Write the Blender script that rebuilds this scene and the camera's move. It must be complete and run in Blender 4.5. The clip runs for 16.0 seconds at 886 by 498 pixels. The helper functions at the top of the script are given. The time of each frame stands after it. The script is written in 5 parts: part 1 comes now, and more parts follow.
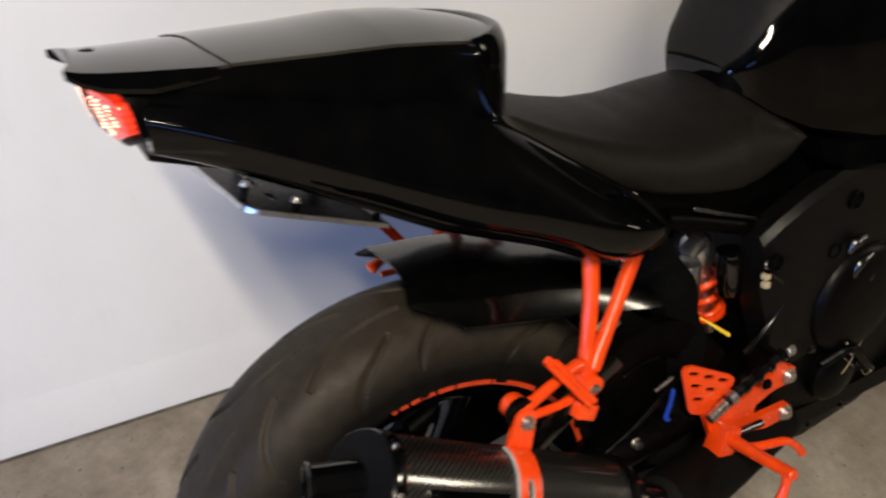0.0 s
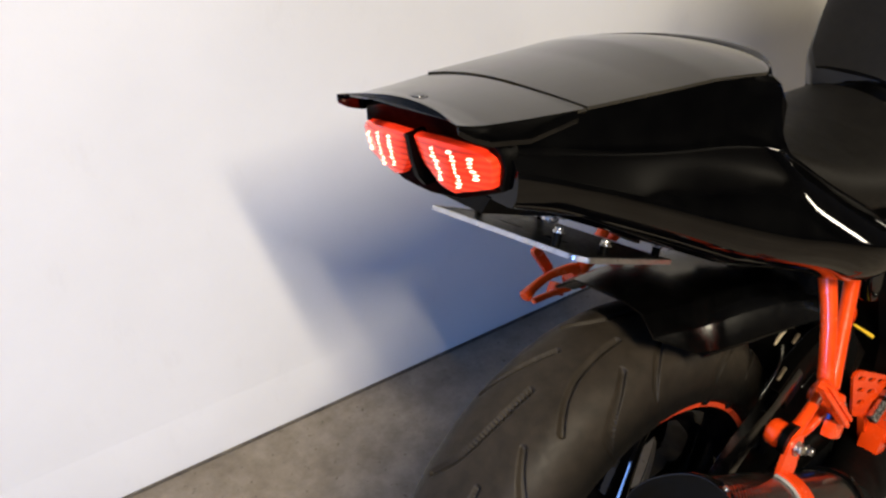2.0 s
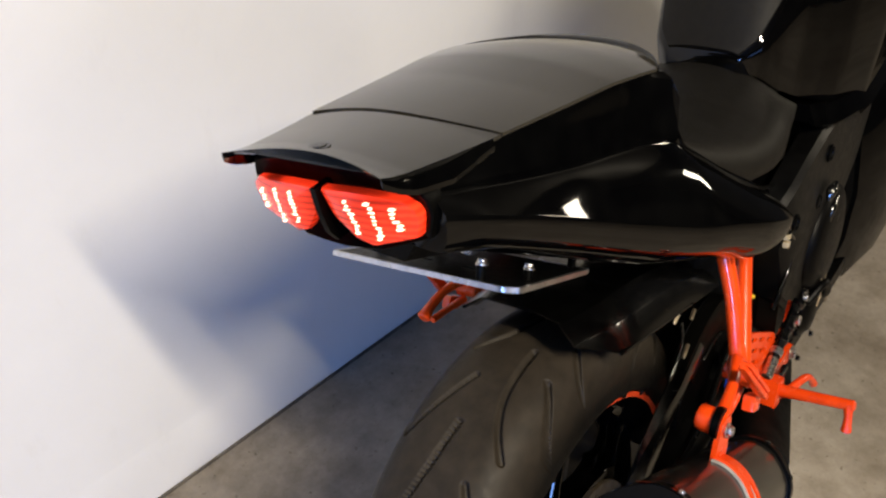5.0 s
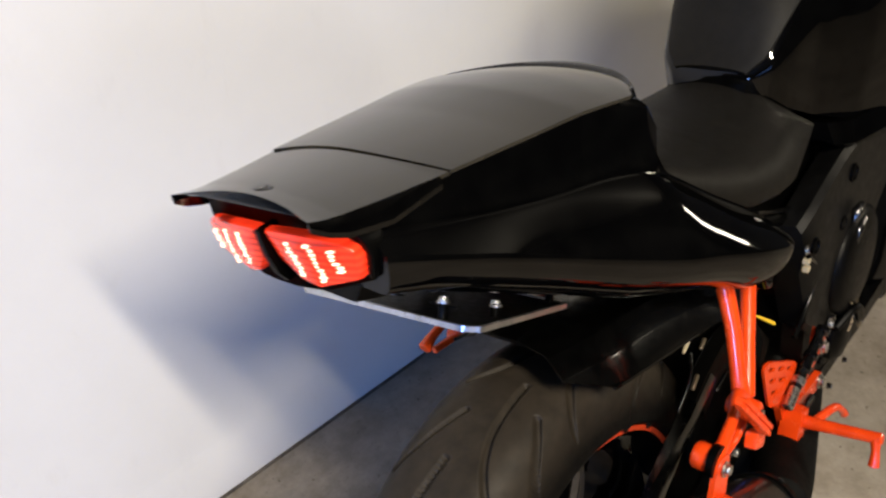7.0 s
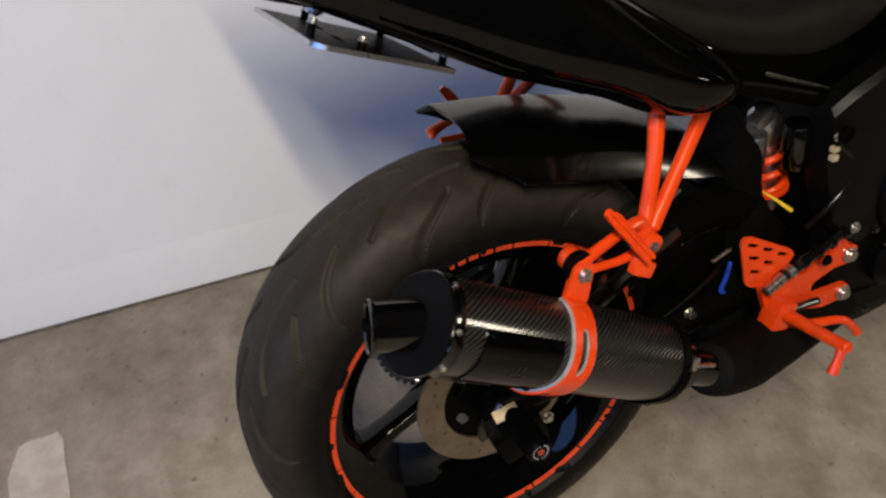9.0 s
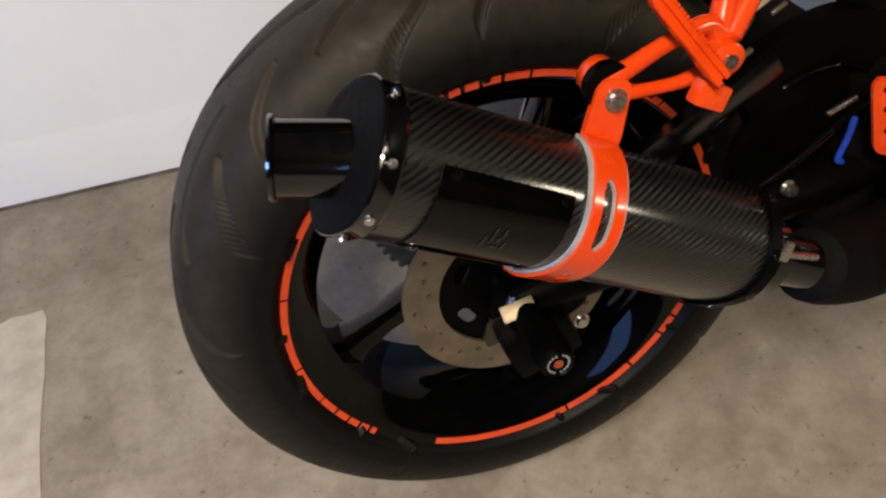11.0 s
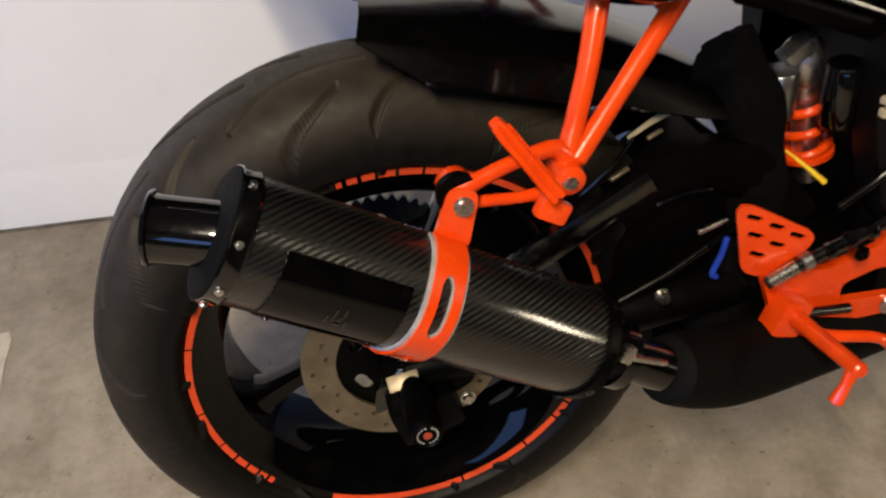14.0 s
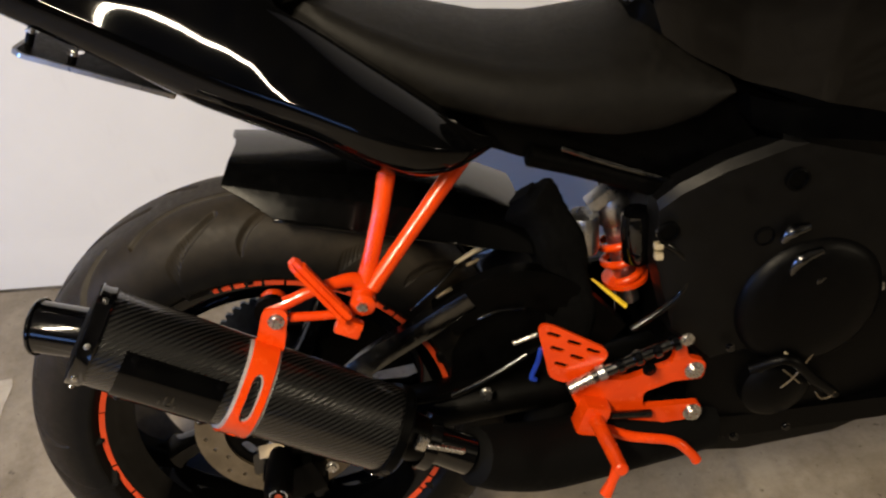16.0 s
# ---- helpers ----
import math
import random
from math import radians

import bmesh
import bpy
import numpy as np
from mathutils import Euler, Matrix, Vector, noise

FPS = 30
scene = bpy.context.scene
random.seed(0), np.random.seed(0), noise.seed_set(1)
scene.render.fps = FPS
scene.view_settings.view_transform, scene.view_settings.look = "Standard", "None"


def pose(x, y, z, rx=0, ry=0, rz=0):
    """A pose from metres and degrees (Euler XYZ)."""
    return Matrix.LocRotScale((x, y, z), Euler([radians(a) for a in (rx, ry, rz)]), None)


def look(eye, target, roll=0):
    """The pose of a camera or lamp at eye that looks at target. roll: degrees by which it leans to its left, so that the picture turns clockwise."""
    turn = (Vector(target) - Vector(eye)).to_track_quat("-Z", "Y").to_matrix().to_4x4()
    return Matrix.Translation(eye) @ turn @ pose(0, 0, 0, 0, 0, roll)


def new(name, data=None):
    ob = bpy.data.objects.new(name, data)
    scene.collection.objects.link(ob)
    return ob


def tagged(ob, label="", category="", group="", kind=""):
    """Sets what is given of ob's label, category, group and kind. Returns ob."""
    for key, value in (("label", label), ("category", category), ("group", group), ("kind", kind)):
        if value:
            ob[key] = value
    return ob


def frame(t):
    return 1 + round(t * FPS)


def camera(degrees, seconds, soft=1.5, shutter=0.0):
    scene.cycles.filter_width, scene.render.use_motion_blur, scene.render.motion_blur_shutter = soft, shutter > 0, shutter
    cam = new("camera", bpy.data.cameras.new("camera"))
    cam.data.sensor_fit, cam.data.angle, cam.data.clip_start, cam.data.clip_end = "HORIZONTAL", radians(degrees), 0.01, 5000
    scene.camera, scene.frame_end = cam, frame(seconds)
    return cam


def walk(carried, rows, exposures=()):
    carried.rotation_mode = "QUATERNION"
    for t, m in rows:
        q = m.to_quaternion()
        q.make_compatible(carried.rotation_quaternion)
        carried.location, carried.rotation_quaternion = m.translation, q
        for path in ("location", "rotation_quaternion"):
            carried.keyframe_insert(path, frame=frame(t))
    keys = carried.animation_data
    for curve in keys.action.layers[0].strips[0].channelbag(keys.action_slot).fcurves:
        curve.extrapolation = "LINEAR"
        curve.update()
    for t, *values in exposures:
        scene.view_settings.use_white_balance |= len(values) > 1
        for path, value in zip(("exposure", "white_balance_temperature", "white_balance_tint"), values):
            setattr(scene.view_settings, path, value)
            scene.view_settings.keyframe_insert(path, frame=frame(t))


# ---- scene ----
cam = camera(55.5, 16.0, soft=2.3, shutter=0.5)
PATH = [
    (0, (-0.295, -0.632, 1.266), (0.439, 0.844, 0.134), -2.6),
    (0.5, (-0.461, -0.581, 1.277), (0.386, 0.876, 0.2), -0.3),
    (1, (-0.581, -0.474, 1.302), (0.43, 0.845, 0.19), -2.2),
    (1.5, (-0.623, -0.394, 1.288), (0.441, 0.879, 0.171), 1.2),
    (2, (-0.608, -0.36, 1.289), (0.398, 0.93, 0.138), 0.5),
    (2.5, (-0.622, -0.311, 1.294), (0.566, 0.814, 0.143), -0.6),
    (3, (-0.628, -0.288, 1.294), (0.637, 0.732, 0.127), 0.8),
    (3.5, (-0.616, -0.276, 1.289), (0.671, 0.71, 0.118), 0.4),
    (4, (-0.609, -0.259, 1.287), (0.658, 0.749, 0.113), 0.4),
    (6.5, (-0.585, -0.282, 1.309), (0.676, 0.766, 0.164), -3.6),
    (7, (-0.535, -0.311, 1.297), (0.653, 0.829, 0.162), -4.4),
    (7.5, (-0.417, -0.394, 1.275), (0.558, 0.9, 0.103), -2.7),
    (8, (-0.413, -0.479, 1.265), (0.461, 0.914, 0.127), -2.2),
    (8.5, (-0.433, -0.621, 1.242), (0.326, 0.757, 0.007), -2.1),
    (9, (-0.328, -0.663, 1.219), (0.241, 0.751, -0.076), -3.5),
    (9.5, (-0.214, -0.672, 1.149), (0.123, 0.774, -0.191), -4.6),
    (10, (-0.209, -0.634, 1.078), (0.083, 0.758, -0.328), -7.7),
    (10.2, (-0.209, -0.614, 1.052), (0.094, 0.772, -0.358), -7.8),
    (12.3, (-0.066, -0.507, 0.917), (0.072, 0.892, -0.506), -9.9),
    (12.5, (-0.061, -0.513, 0.923), (0.064, 0.901, -0.486), -9.7),
    (13, (-0.04, -0.53, 0.935), (0.066, 0.894, -0.466), -9.0),
    (13.5, (-0.04, -0.556, 0.963), (0.128, 0.885, -0.414), -5.8),
    (14, (-0.05, -0.623, 1.026), (0.191, 0.868, -0.286), -3.7),
    (14.5, (-0.027, -0.685, 1.08), (0.209, 0.815, -0.222), -3.4),
    (15, (0.067, -0.711, 1.116), (0.223, 0.789, -0.198), -1.8),
    (15.5, (0.134, -0.747, 1.162), (0.26, 0.824, -0.069), -2.6),
    (16, (0.19, -0.772, 1.183), (0.277, 0.823, -0.021), -4.5),
]
walk(cam, [(t, look(eye, target, roll)) for t, eye, target, roll in PATH], [(0, -0.08, 6300, 10), (1, 0.12, 6350, 10), (3.5, 0.15, 6400, 10), (7, 0.15, 6250, 10), (7.5, -0.05, 6050, 10), (8.5, -0.4, 6200, 10), (9.2, -0.4, 6250, 10), (10, -0.25, 6400, 10), (12.5, -0.15, 6500, 10), (14, -0.15, 6700, 10), (16, -0.15, 6900, 10)])

# ---- world, lamps, exposure ----
world = bpy.data.worlds.new("world")
scene.world = world
world.use_nodes = True
bg = world.node_tree.nodes["Background"]
bg.inputs[0].default_value, bg.inputs[1].default_value = (0.30, 0.42, 0.75, 1), 0.008


def area_lamp(name, eye, target, sx, sy, watts, colour):
    data = bpy.data.lights.new(name, "AREA")
    data.shape, data.size, data.size_y, data.energy, data.color = "RECTANGLE", sx, sy, watts, colour
    ob = new(name, data)
    ob.matrix_world = look(eye, target)
    return ob


WARM, COOL = (1.0, 0.87, 0.66), (0.22, 0.42, 1.0)
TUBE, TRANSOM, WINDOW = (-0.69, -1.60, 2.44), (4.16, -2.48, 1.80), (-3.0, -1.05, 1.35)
SIDE_WINDOW = (-1.50, -3.58, 1.28)
area_lamp("tube_light", TUBE, (TUBE[0], TUBE[1], 0), 0.07, 1.25, 158, WARM)
area_lamp("daylight", WINDOW, (0.0, 0.5, 0.6), 0.60, 0.60, 55, COOL)
area_lamp("window_light", SIDE_WINDOW, (SIDE_WINDOW[0], 0.0, 0.9), 2.0, 0.60, 13, COOL)
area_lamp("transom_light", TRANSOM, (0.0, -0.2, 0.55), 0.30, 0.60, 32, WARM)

# ---- materials ----


def material(name, colour, rough=0.5, metal=0.0, coat=0.0, spec=0.5):
    m = bpy.data.materials.new(name)
    m.use_nodes = True
    p = m.node_tree.nodes["Principled BSDF"]
    p.inputs["Base Color"].default_value = (*colour, 1)
    p.inputs["Roughness"].default_value, p.inputs["Metallic"].default_value = rough, metal
    p.inputs["Coat Weight"].default_value, p.inputs["Coat Roughness"].default_value = coat, 0.03
    p.inputs["Specular IOR Level"].default_value = spec
    return m


def node(m, kind, **values):
    n = m.node_tree.nodes.new(kind)
    for key, value in values.items():
        n.inputs[key.replace("_", " ")].default_value = value
    return n


def wire(m, a, out, b, into):
    m.node_tree.links.new(a.outputs[out], b.inputs[into])


def shader(m):
    return m.node_tree.nodes["Principled BSDF"]


def coords(m, kind="Object"):
    n = m.node_tree.nodes.get("coords") or m.node_tree.nodes.new("ShaderNodeTexCoord")
    n.name = "coords"
    return n, kind


def noise_ramp(m, scale, stops, detail=6.0, rough=0.6, stretch=(1, 1, 1)):
    """Noise through a colour ramp. stops: (place, colour)."""
    c, kind = coords(m)
    mp = m.node_tree.nodes.new("ShaderNodeMapping")
    mp.inputs["Scale"].default_value = stretch
    wire(m, c, kind, mp, "Vector")
    n = node(m, "ShaderNodeTexNoise", Scale=scale, Detail=detail, Roughness=rough)
    wire(m, mp, "Vector", n, "Vector")
    r = m.node_tree.nodes.new("ShaderNodeValToRGB")
    while len(r.color_ramp.elements) < len(stops):
        r.color_ramp.elements.new(0.5)
    for e, (place, colour) in zip(r.color_ramp.elements, stops):
        e.position, e.color = place, (*colour, 1)
    wire(m, n, "Fac", r, "Fac")
    return r


def mix(m, a, b, fac, how="MIX"):
    n = m.node_tree.nodes.new("ShaderNodeMix")
    n.data_type, n.blend_type = "RGBA", how
    n.inputs[0].default_value = fac if isinstance(fac, float) else 0.5
    if not isinstance(fac, float):
        wire(m, fac, "Color", n, 0)
    for src, slot in ((a, 6), (b, 7)):
        if isinstance(src, tuple):
            n.inputs[slot].default_value = (*src, 1)
        else:
            m.node_tree.links.new(src.outputs["Color"] if "Color" in src.outputs and src.bl_idname != "ShaderNodeMix" else src.outputs[2], n.inputs[slot])
    return n


def bump(m, scale, strength, distance=0.001, detail=4.0):
    c, kind = coords(m)
    n = node(m, "ShaderNodeTexNoise", Scale=scale, Detail=detail)
    wire(m, c, kind, n, "Vector")
    b = node(m, "ShaderNodeBump", Strength=strength, Distance=distance)
    wire(m, n, "Fac", b, "Height")
    last = m.node_tree.nodes.get("last_bump")
    if last:
        wire(m, last, "Normal", b, "Normal")
        last.name = "earlier"
    b.name = "last_bump"
    wire(m, b, "Normal", shader(m), "Normal")
    return b


def speckled(name, low, high, scale, rough, metal=0.0, coat=0.0, rough_spread=0.1, bump_scale=400, bump_strength=0.1, detail=6.0):
    """A surface whose colour and gloss vary a little."""
    m = material(name, low, rough, metal, coat)
    r = noise_ramp(m, scale, ((0.35, low), (0.68, high)), detail)
    wire(m, r, "Color", shader(m), "Base Color")
    g = noise_ramp(m, scale * 2.3, ((0.3, (rough - rough_spread,) * 3), (0.7, (rough + rough_spread,) * 3)), detail)
    wire(m, g, "Color", shader(m), "Roughness")
    if bump_strength:
        bump(m, bump_scale, bump_strength)
    return m


GLOSS = speckled("gloss_black_paint", (0.0005, 0.0005, 0.0006), (0.0012, 0.0012, 0.0012), 30, 0.10, 0, 1.0, 0.04, 160, 0.02)
shader(GLOSS).inputs["Coat Weight"].default_value = 0.9
shader(GLOSS).inputs["Coat IOR"].default_value, shader(GLOSS).inputs["Coat Roughness"].default_value = 1.35, 0.04
# Lid tops: the paler base puts mirrored ceiling and wall into the colour.
LID_SHEEN = speckled("gloss_lid_with_sheen", (0.017, 0.0155, 0.012), (0.024, 0.0215, 0.0165), 14, 0.10, 0, 1.0, 0.04, 160, 0.02)
shader(LID_SHEEN).inputs["Coat IOR"].default_value, shader(LID_SHEEN).inputs["Coat Roughness"].default_value = 1.50, 0.08
SATIN = speckled("satin_black_plastic", (0.0004, 0.0004, 0.0004), (0.0010, 0.0010, 0.0010), 60, 0.40, 0, 0, 0.08, 900, 0.12)
FRAME = speckled("satin_dark_frame", (0.0005, 0.0005, 0.0004), (0.0012, 0.0011, 0.0010), 40, 0.44, 0.0, 0, 0.08, 1200, 0.1)
VINYL = speckled("seat_vinyl", (0.0036, 0.0032, 0.0027), (0.0064, 0.0057, 0.0048), 90, 0.54, 0, 0, 0.06, 1800, 0.25)
ORANGE = speckled("orange_powder_coat", (0.58, 0.040, 0.003), (0.70, 0.056, 0.004), 25, 0.24, 0, 0.55, 0.06, 350, 0.06)
TAPE = speckled("orange_rim_tape", (0.52, 0.045, 0.010), (0.62, 0.062, 0.012), 50, 0.40, 0, 0, 0.06, 300, 0.03)
STEEL = speckled("bolt_steel", (0.50, 0.49, 0.47), (0.66, 0.64, 0.61), 120, 0.28, 1.0, 0, 0.08, 600, 0.05)
ALLOY = speckled("brushed_alloy", (0.42, 0.43, 0.45), (0.60, 0.60, 0.61), 80, 0.32, 1.0, 0, 0.08, 500, 0.06)
HUGGER = speckled("moulded_black_plastic", (0.0006, 0.0006, 0.0006), (0.0012, 0.0012, 0.0012), 60, 0.20, 0, 0.4, 0.05, 700, 0.05)
shader(HUGGER).inputs["Coat Roughness"].default_value = 0.10
GREY_ARM = speckled("grey_swingarm", (0.085, 0.085, 0.086), (0.130, 0.130, 0.128), 40, 0.20, 1.0, 0, 0.08, 800, 0.06)
DISC = speckled("worn_disc_steel", (0.12, 0.094, 0.060), (0.19, 0.15, 0.10), 35, 0.45, 0.6, 0, 0.1, 500, 0.08)
ANODISED = speckled("black_anodised", (0.0006, 0.0006, 0.0008), (0.0014, 0.0014, 0.0015), 70, 0.14, 0.0, 0.9, 0.05, 500, 0.03)
# Very dark matt black for the silencer's end cap and the link pipe.
MATT_BLACK = speckled("matt_black", (0.0004, 0.0004, 0.0004), (0.0009, 0.0008, 0.0008), 60, 0.75, 0, 0, 0.08, 600, 0.15)
ENGINE_BLACK = speckled("engine_black", (0.0004, 0.0004, 0.0004), (0.0010, 0.0009, 0.0009), 60, 0.40, 0, 0, 0.08, 700, 0.15)
SPAR = speckled("satin_grey_frame_cover", (0.0030, 0.0028, 0.0026), (0.0055, 0.0052, 0.0047), 30, 0.46, 0.7, 0, 0.06, 1200, 0.1)
PRIMER = speckled("grey_primer_edge", (0.22, 0.22, 0.23), (0.34, 0.34, 0.35), 70, 0.5, 0, 0, 0.1, 500, 0.1)
GOLD = speckled("gold_fitting", (0.50, 0.42, 0.27), (0.62, 0.53, 0.36), 90, 0.35, 0.3, 0, 0.08, 500, 0.04)
YELLOW = speckled("yellow_tag", (0.70, 0.46, 0.02), (0.82, 0.56, 0.04), 90, 0.45, 0, 0, 0.08, 500, 0.05)
BLUE = speckled("blue_hose", (0.006, 0.03, 0.30), (0.012, 0.05, 0.42), 90, 0.4, 0, 0, 0.08, 500, 0.05)
shader(ORANGE).inputs["Coat Weight"].default_value = 0.30
BLUE_ALLOY = speckled("blue_anodised_sprocket", (0.035, 0.045, 0.065), (0.06, 0.075, 0.10), 60, 0.35, 0.8, 0, 0.08, 500, 0.05)
CLOTH = speckled("black_heat_wrap", (0.0008, 0.0008, 0.0008), (0.0022, 0.0022, 0.0022), 160, 0.9, 0, 0, 0.08, 500, 0.7)
BADGE = speckled("dark_orange_badge", (0.22, 0.03, 0.012), (0.32, 0.045, 0.015), 90, 0.4)
PEARL = speckled("housing_white", (0.75, 0.75, 0.73), (0.82, 0.82, 0.80), 30, 0.5)


def tyre_material(centre):
    """Dusty worn tread that goes over into black sidewalls, with shade painted on the shoulders."""
    m = material("tyre_rubber", (0.01, 0.008, 0.006), 0.52, 0, 0, 0.13)
    tread = noise_ramp(m, 55, ((0.35, (0.0150, 0.0121, 0.0088)), (0.68, (0.0250, 0.0198, 0.0142))))
    side = noise_ramp(m, 60, ((0.35, (0.0014, 0.0013, 0.0012)), (0.68, (0.0032, 0.0028, 0.0023))))
    c, kind = coords(m)
    last = (c, kind)
    for op, by in (("SUBTRACT", (centre[0], 0, centre[2])), ("MULTIPLY", (1, 0, 1)), ("LENGTH", None)):
        n = m.node_tree.nodes.new("ShaderNodeVectorMath")
        n.operation = op
        wire(m, last[0], last[1], n, 0)
        if by:
            n.inputs[1].default_value = by
        last = (n, "Vector")
    # The fade reaches up the shoulder, which puts its shade into the colour.
    span = node(m, "ShaderNodeMapRange", From_Min=0.256, From_Max=0.298)
    wire(m, last[0], "Value", span, "Value")
    fade = m.node_tree.nodes.new("ShaderNodeValToRGB")
    wire(m, span, "Result", fade, "Fac")
    both = mix(m, side, tread, fade)
    m.node_tree.links.new(both.outputs[2], shader(m).inputs["Base Color"])
    g = noise_ramp(m, 126, ((0.3, (0.44,) * 3), (0.7, (0.60,) * 3)))
    wire(m, g, "Color", shader(m), "Roughness")
    bump(m, 900, 0.2)
    return m


def carbon_material():
    """2 x 2 twill under clear resin, on the part's own unwrapped metres."""
    m = material("carbon_twill", (0.012, 0.012, 0.013), 0.30, 0.0, 0.8)
    shader(m).inputs["Coat Roughness"].default_value = 0.11
    c, kind = coords(m, "UV")
    s = m.node_tree.nodes.new("ShaderNodeSeparateXYZ")
    wire(m, c, "UV", s, "Vector")

    def maths(op, a, b=None):
        n = m.node_tree.nodes.new("ShaderNodeMath")
        n.operation = op
        for k, v in enumerate((a, b)):
            if isinstance(v, (int, float)):
                n.inputs[k].default_value = v
            elif v is not None:
                m.node_tree.links.new(v, n.inputs[k])
        return n.outputs[0]
    tow = 0.0017
    iu = maths("FLOOR", maths("DIVIDE", s.outputs[0], tow))
    iv = maths("FLOOR", maths("DIVIDE", s.outputs[1], tow))
    over = maths("LESS_THAN", maths("FLOORED_MODULO", maths("ADD", iu, iv), 4.0), 1.5)
    fu = maths("ABSOLUTE", maths("SUBTRACT", maths("FRACT", maths("DIVIDE", s.outputs[0], tow)), 0.5))
    fv = maths("ABSOLUTE", maths("SUBTRACT", maths("FRACT", maths("DIVIDE", s.outputs[1], tow)), 0.5))
    ramp = m.node_tree.nodes.new("ShaderNodeMix")
    ramp.data_type = "RGBA"
    seam = maths("LESS_THAN", maths("MAXIMUM", fu, fv), 0.41)
    m.node_tree.links.new(maths("MULTIPLY", over, seam), ramp.inputs[0])
    ramp.inputs[6].default_value, ramp.inputs[7].default_value = (0.0012, 0.0012, 0.0013, 1), (0.0060, 0.0058, 0.0056, 1)
    m.node_tree.links.new(ramp.outputs[2], shader(m).inputs["Base Color"])
    rg = maths("ADD", maths("MULTIPLY", over, 0.16), 0.24)
    m.node_tree.links.new(rg, shader(m).inputs["Roughness"])
    h = maths("ADD", maths("MULTIPLY", over, 0.6), maths("ADD", maths("MULTIPLY", fu, maths("SUBTRACT", over, 1.0)), maths("MULTIPLY", fv, maths("MULTIPLY", over, -1.0))))
    b = node(m, "ShaderNodeBump", Strength=0.55, Distance=0.0006)
    m.node_tree.links.new(h, b.inputs["Height"])
    wire(m, b, "Normal", shader(m), "Normal")
    return m


def lit_lens(name, colour, strength):
    """A lit lens: prism cells brighten it."""
    m = material(name, colour, 0.12, 0, 0.4)
    c, kind = coords(m)
    v = node(m, "ShaderNodeTexWave", Scale=52.0, Distortion=1.6, Detail=2.0)
    v.bands_direction = "Z"
    wire(m, c, kind, v, "Vector")
    patch = noise_ramp(m, 45, ((0.35, (0.25,) * 3), (0.65, (1, 1, 1))), 2)
    r = m.node_tree.nodes.new("ShaderNodeValToRGB")
    r.color_ramp.elements[0].position, r.color_ramp.elements[0].color = 0.15, (*[k * 0.30 for k in colour], 1)
    r.color_ramp.elements[1].position, r.color_ramp.elements[1].color = 0.85, (*[min(1, k * 1.5) for k in colour], 1)
    wire(m, v, "Fac", r, "Fac")
    r = mix(m, r, patch, 0.45, "MULTIPLY")
    m.node_tree.links.new(r.outputs[2], shader(m).inputs["Emission Color"])
    shader(m).inputs["Emission Strength"].default_value = strength
    bump(m, 500, 0.4)
    return m


CARBON = carbon_material()
RED_LENS = lit_lens("red_lens", (0.70, 0.026, 0.006), 1.05)
LED = material("red_led", (1.0, 0.3, 0.2), 0.3)
shader(LED).inputs["Emission Color"].default_value, shader(LED).inputs["Emission Strength"].default_value = (1.0, 0.58, 0.38, 1), 3.4


def floor_material():
    m = material("garage_concrete", (0.30, 0.27, 0.23), 0.7)
    broad = noise_ramp(m, 2.2, ((0.28, (0.190, 0.160, 0.122)), (0.72, (0.325, 0.285, 0.228))), 8)
    blot = noise_ramp(m, 7, ((0.36, (0.74, 0.71, 0.67)), (0.56, (1, 1, 1))), 7, 0.7)
    fine = noise_ramp(m, 17, ((0.34, (0.72, 0.70, 0.67)), (0.60, (1, 1, 1))), 9, 0.75)
    spots = noise_ramp(m, 60, ((0.29, (0.30, 0.26, 0.20)), (0.36, (1, 1, 1))), 3)
    a = mix(m, mix(m, broad, blot, 1.0, "MULTIPLY"), fine, 1.0, "MULTIPLY")
    b = mix(m, a, spots, 0.75, "MULTIPLY")
    m.node_tree.links.new(b.outputs[2], shader(m).inputs["Base Color"])
    g = noise_ramp(m, 9, ((0.3, (0.55,) * 3), (0.7, (0.78,) * 3)))
    wire(m, g, "Color", shader(m), "Roughness")
    bump(m, 40, 0.25, 0.004)
    bump(m, 400, 0.25, 0.001)
    return m


def wall_material(name, low, high):
    m = material(name, high, 0.6)
    broad = noise_ramp(m, 1.6, ((0.3, low), (0.7, high)), 6)
    scuff = noise_ramp(m, 14, ((0.28, (0.965, 0.96, 0.955)), (0.42, (1, 1, 1))), 6, 0.7, (1, 1, 0.4))
    a = mix(m, broad, scuff, 1.0, "MULTIPLY")
    m.node_tree.links.new(a.outputs[2], shader(m).inputs["Base Color"])
    bump(m, 180, 0.12, 0.001)
    bump(m, 12, 0.15, 0.004)
    return m


FLOOR, WALL = floor_material(), wall_material("white_painted_wall", (0.72, 0.71, 0.69), (0.80, 0.79, 0.77))
JOINT = speckled("joint_dirt", (0.05, 0.042, 0.032), (0.14, 0.12, 0.095), 20, 0.8)
# Unseen walls: shade put into the colour, near black to keep gloss reflections dark.
DARK_WALL = wall_material("unseen_shaded_wall", (0.007, 0.0066, 0.006), (0.012, 0.011, 0.010))
# Unseen ceiling: dimness put into the grey, matched to its reflection in the lid.
CEIL = wall_material("unseen_dimmed_ceiling", (0.10, 0.096, 0.09), (0.14, 0.135, 0.126))
STRIPE = speckled("worn_floor_paint", (0.33, 0.29, 0.235), (0.44, 0.395, 0.33), 24, 0.7, 0, 0, 0.1, 300, 0.3)

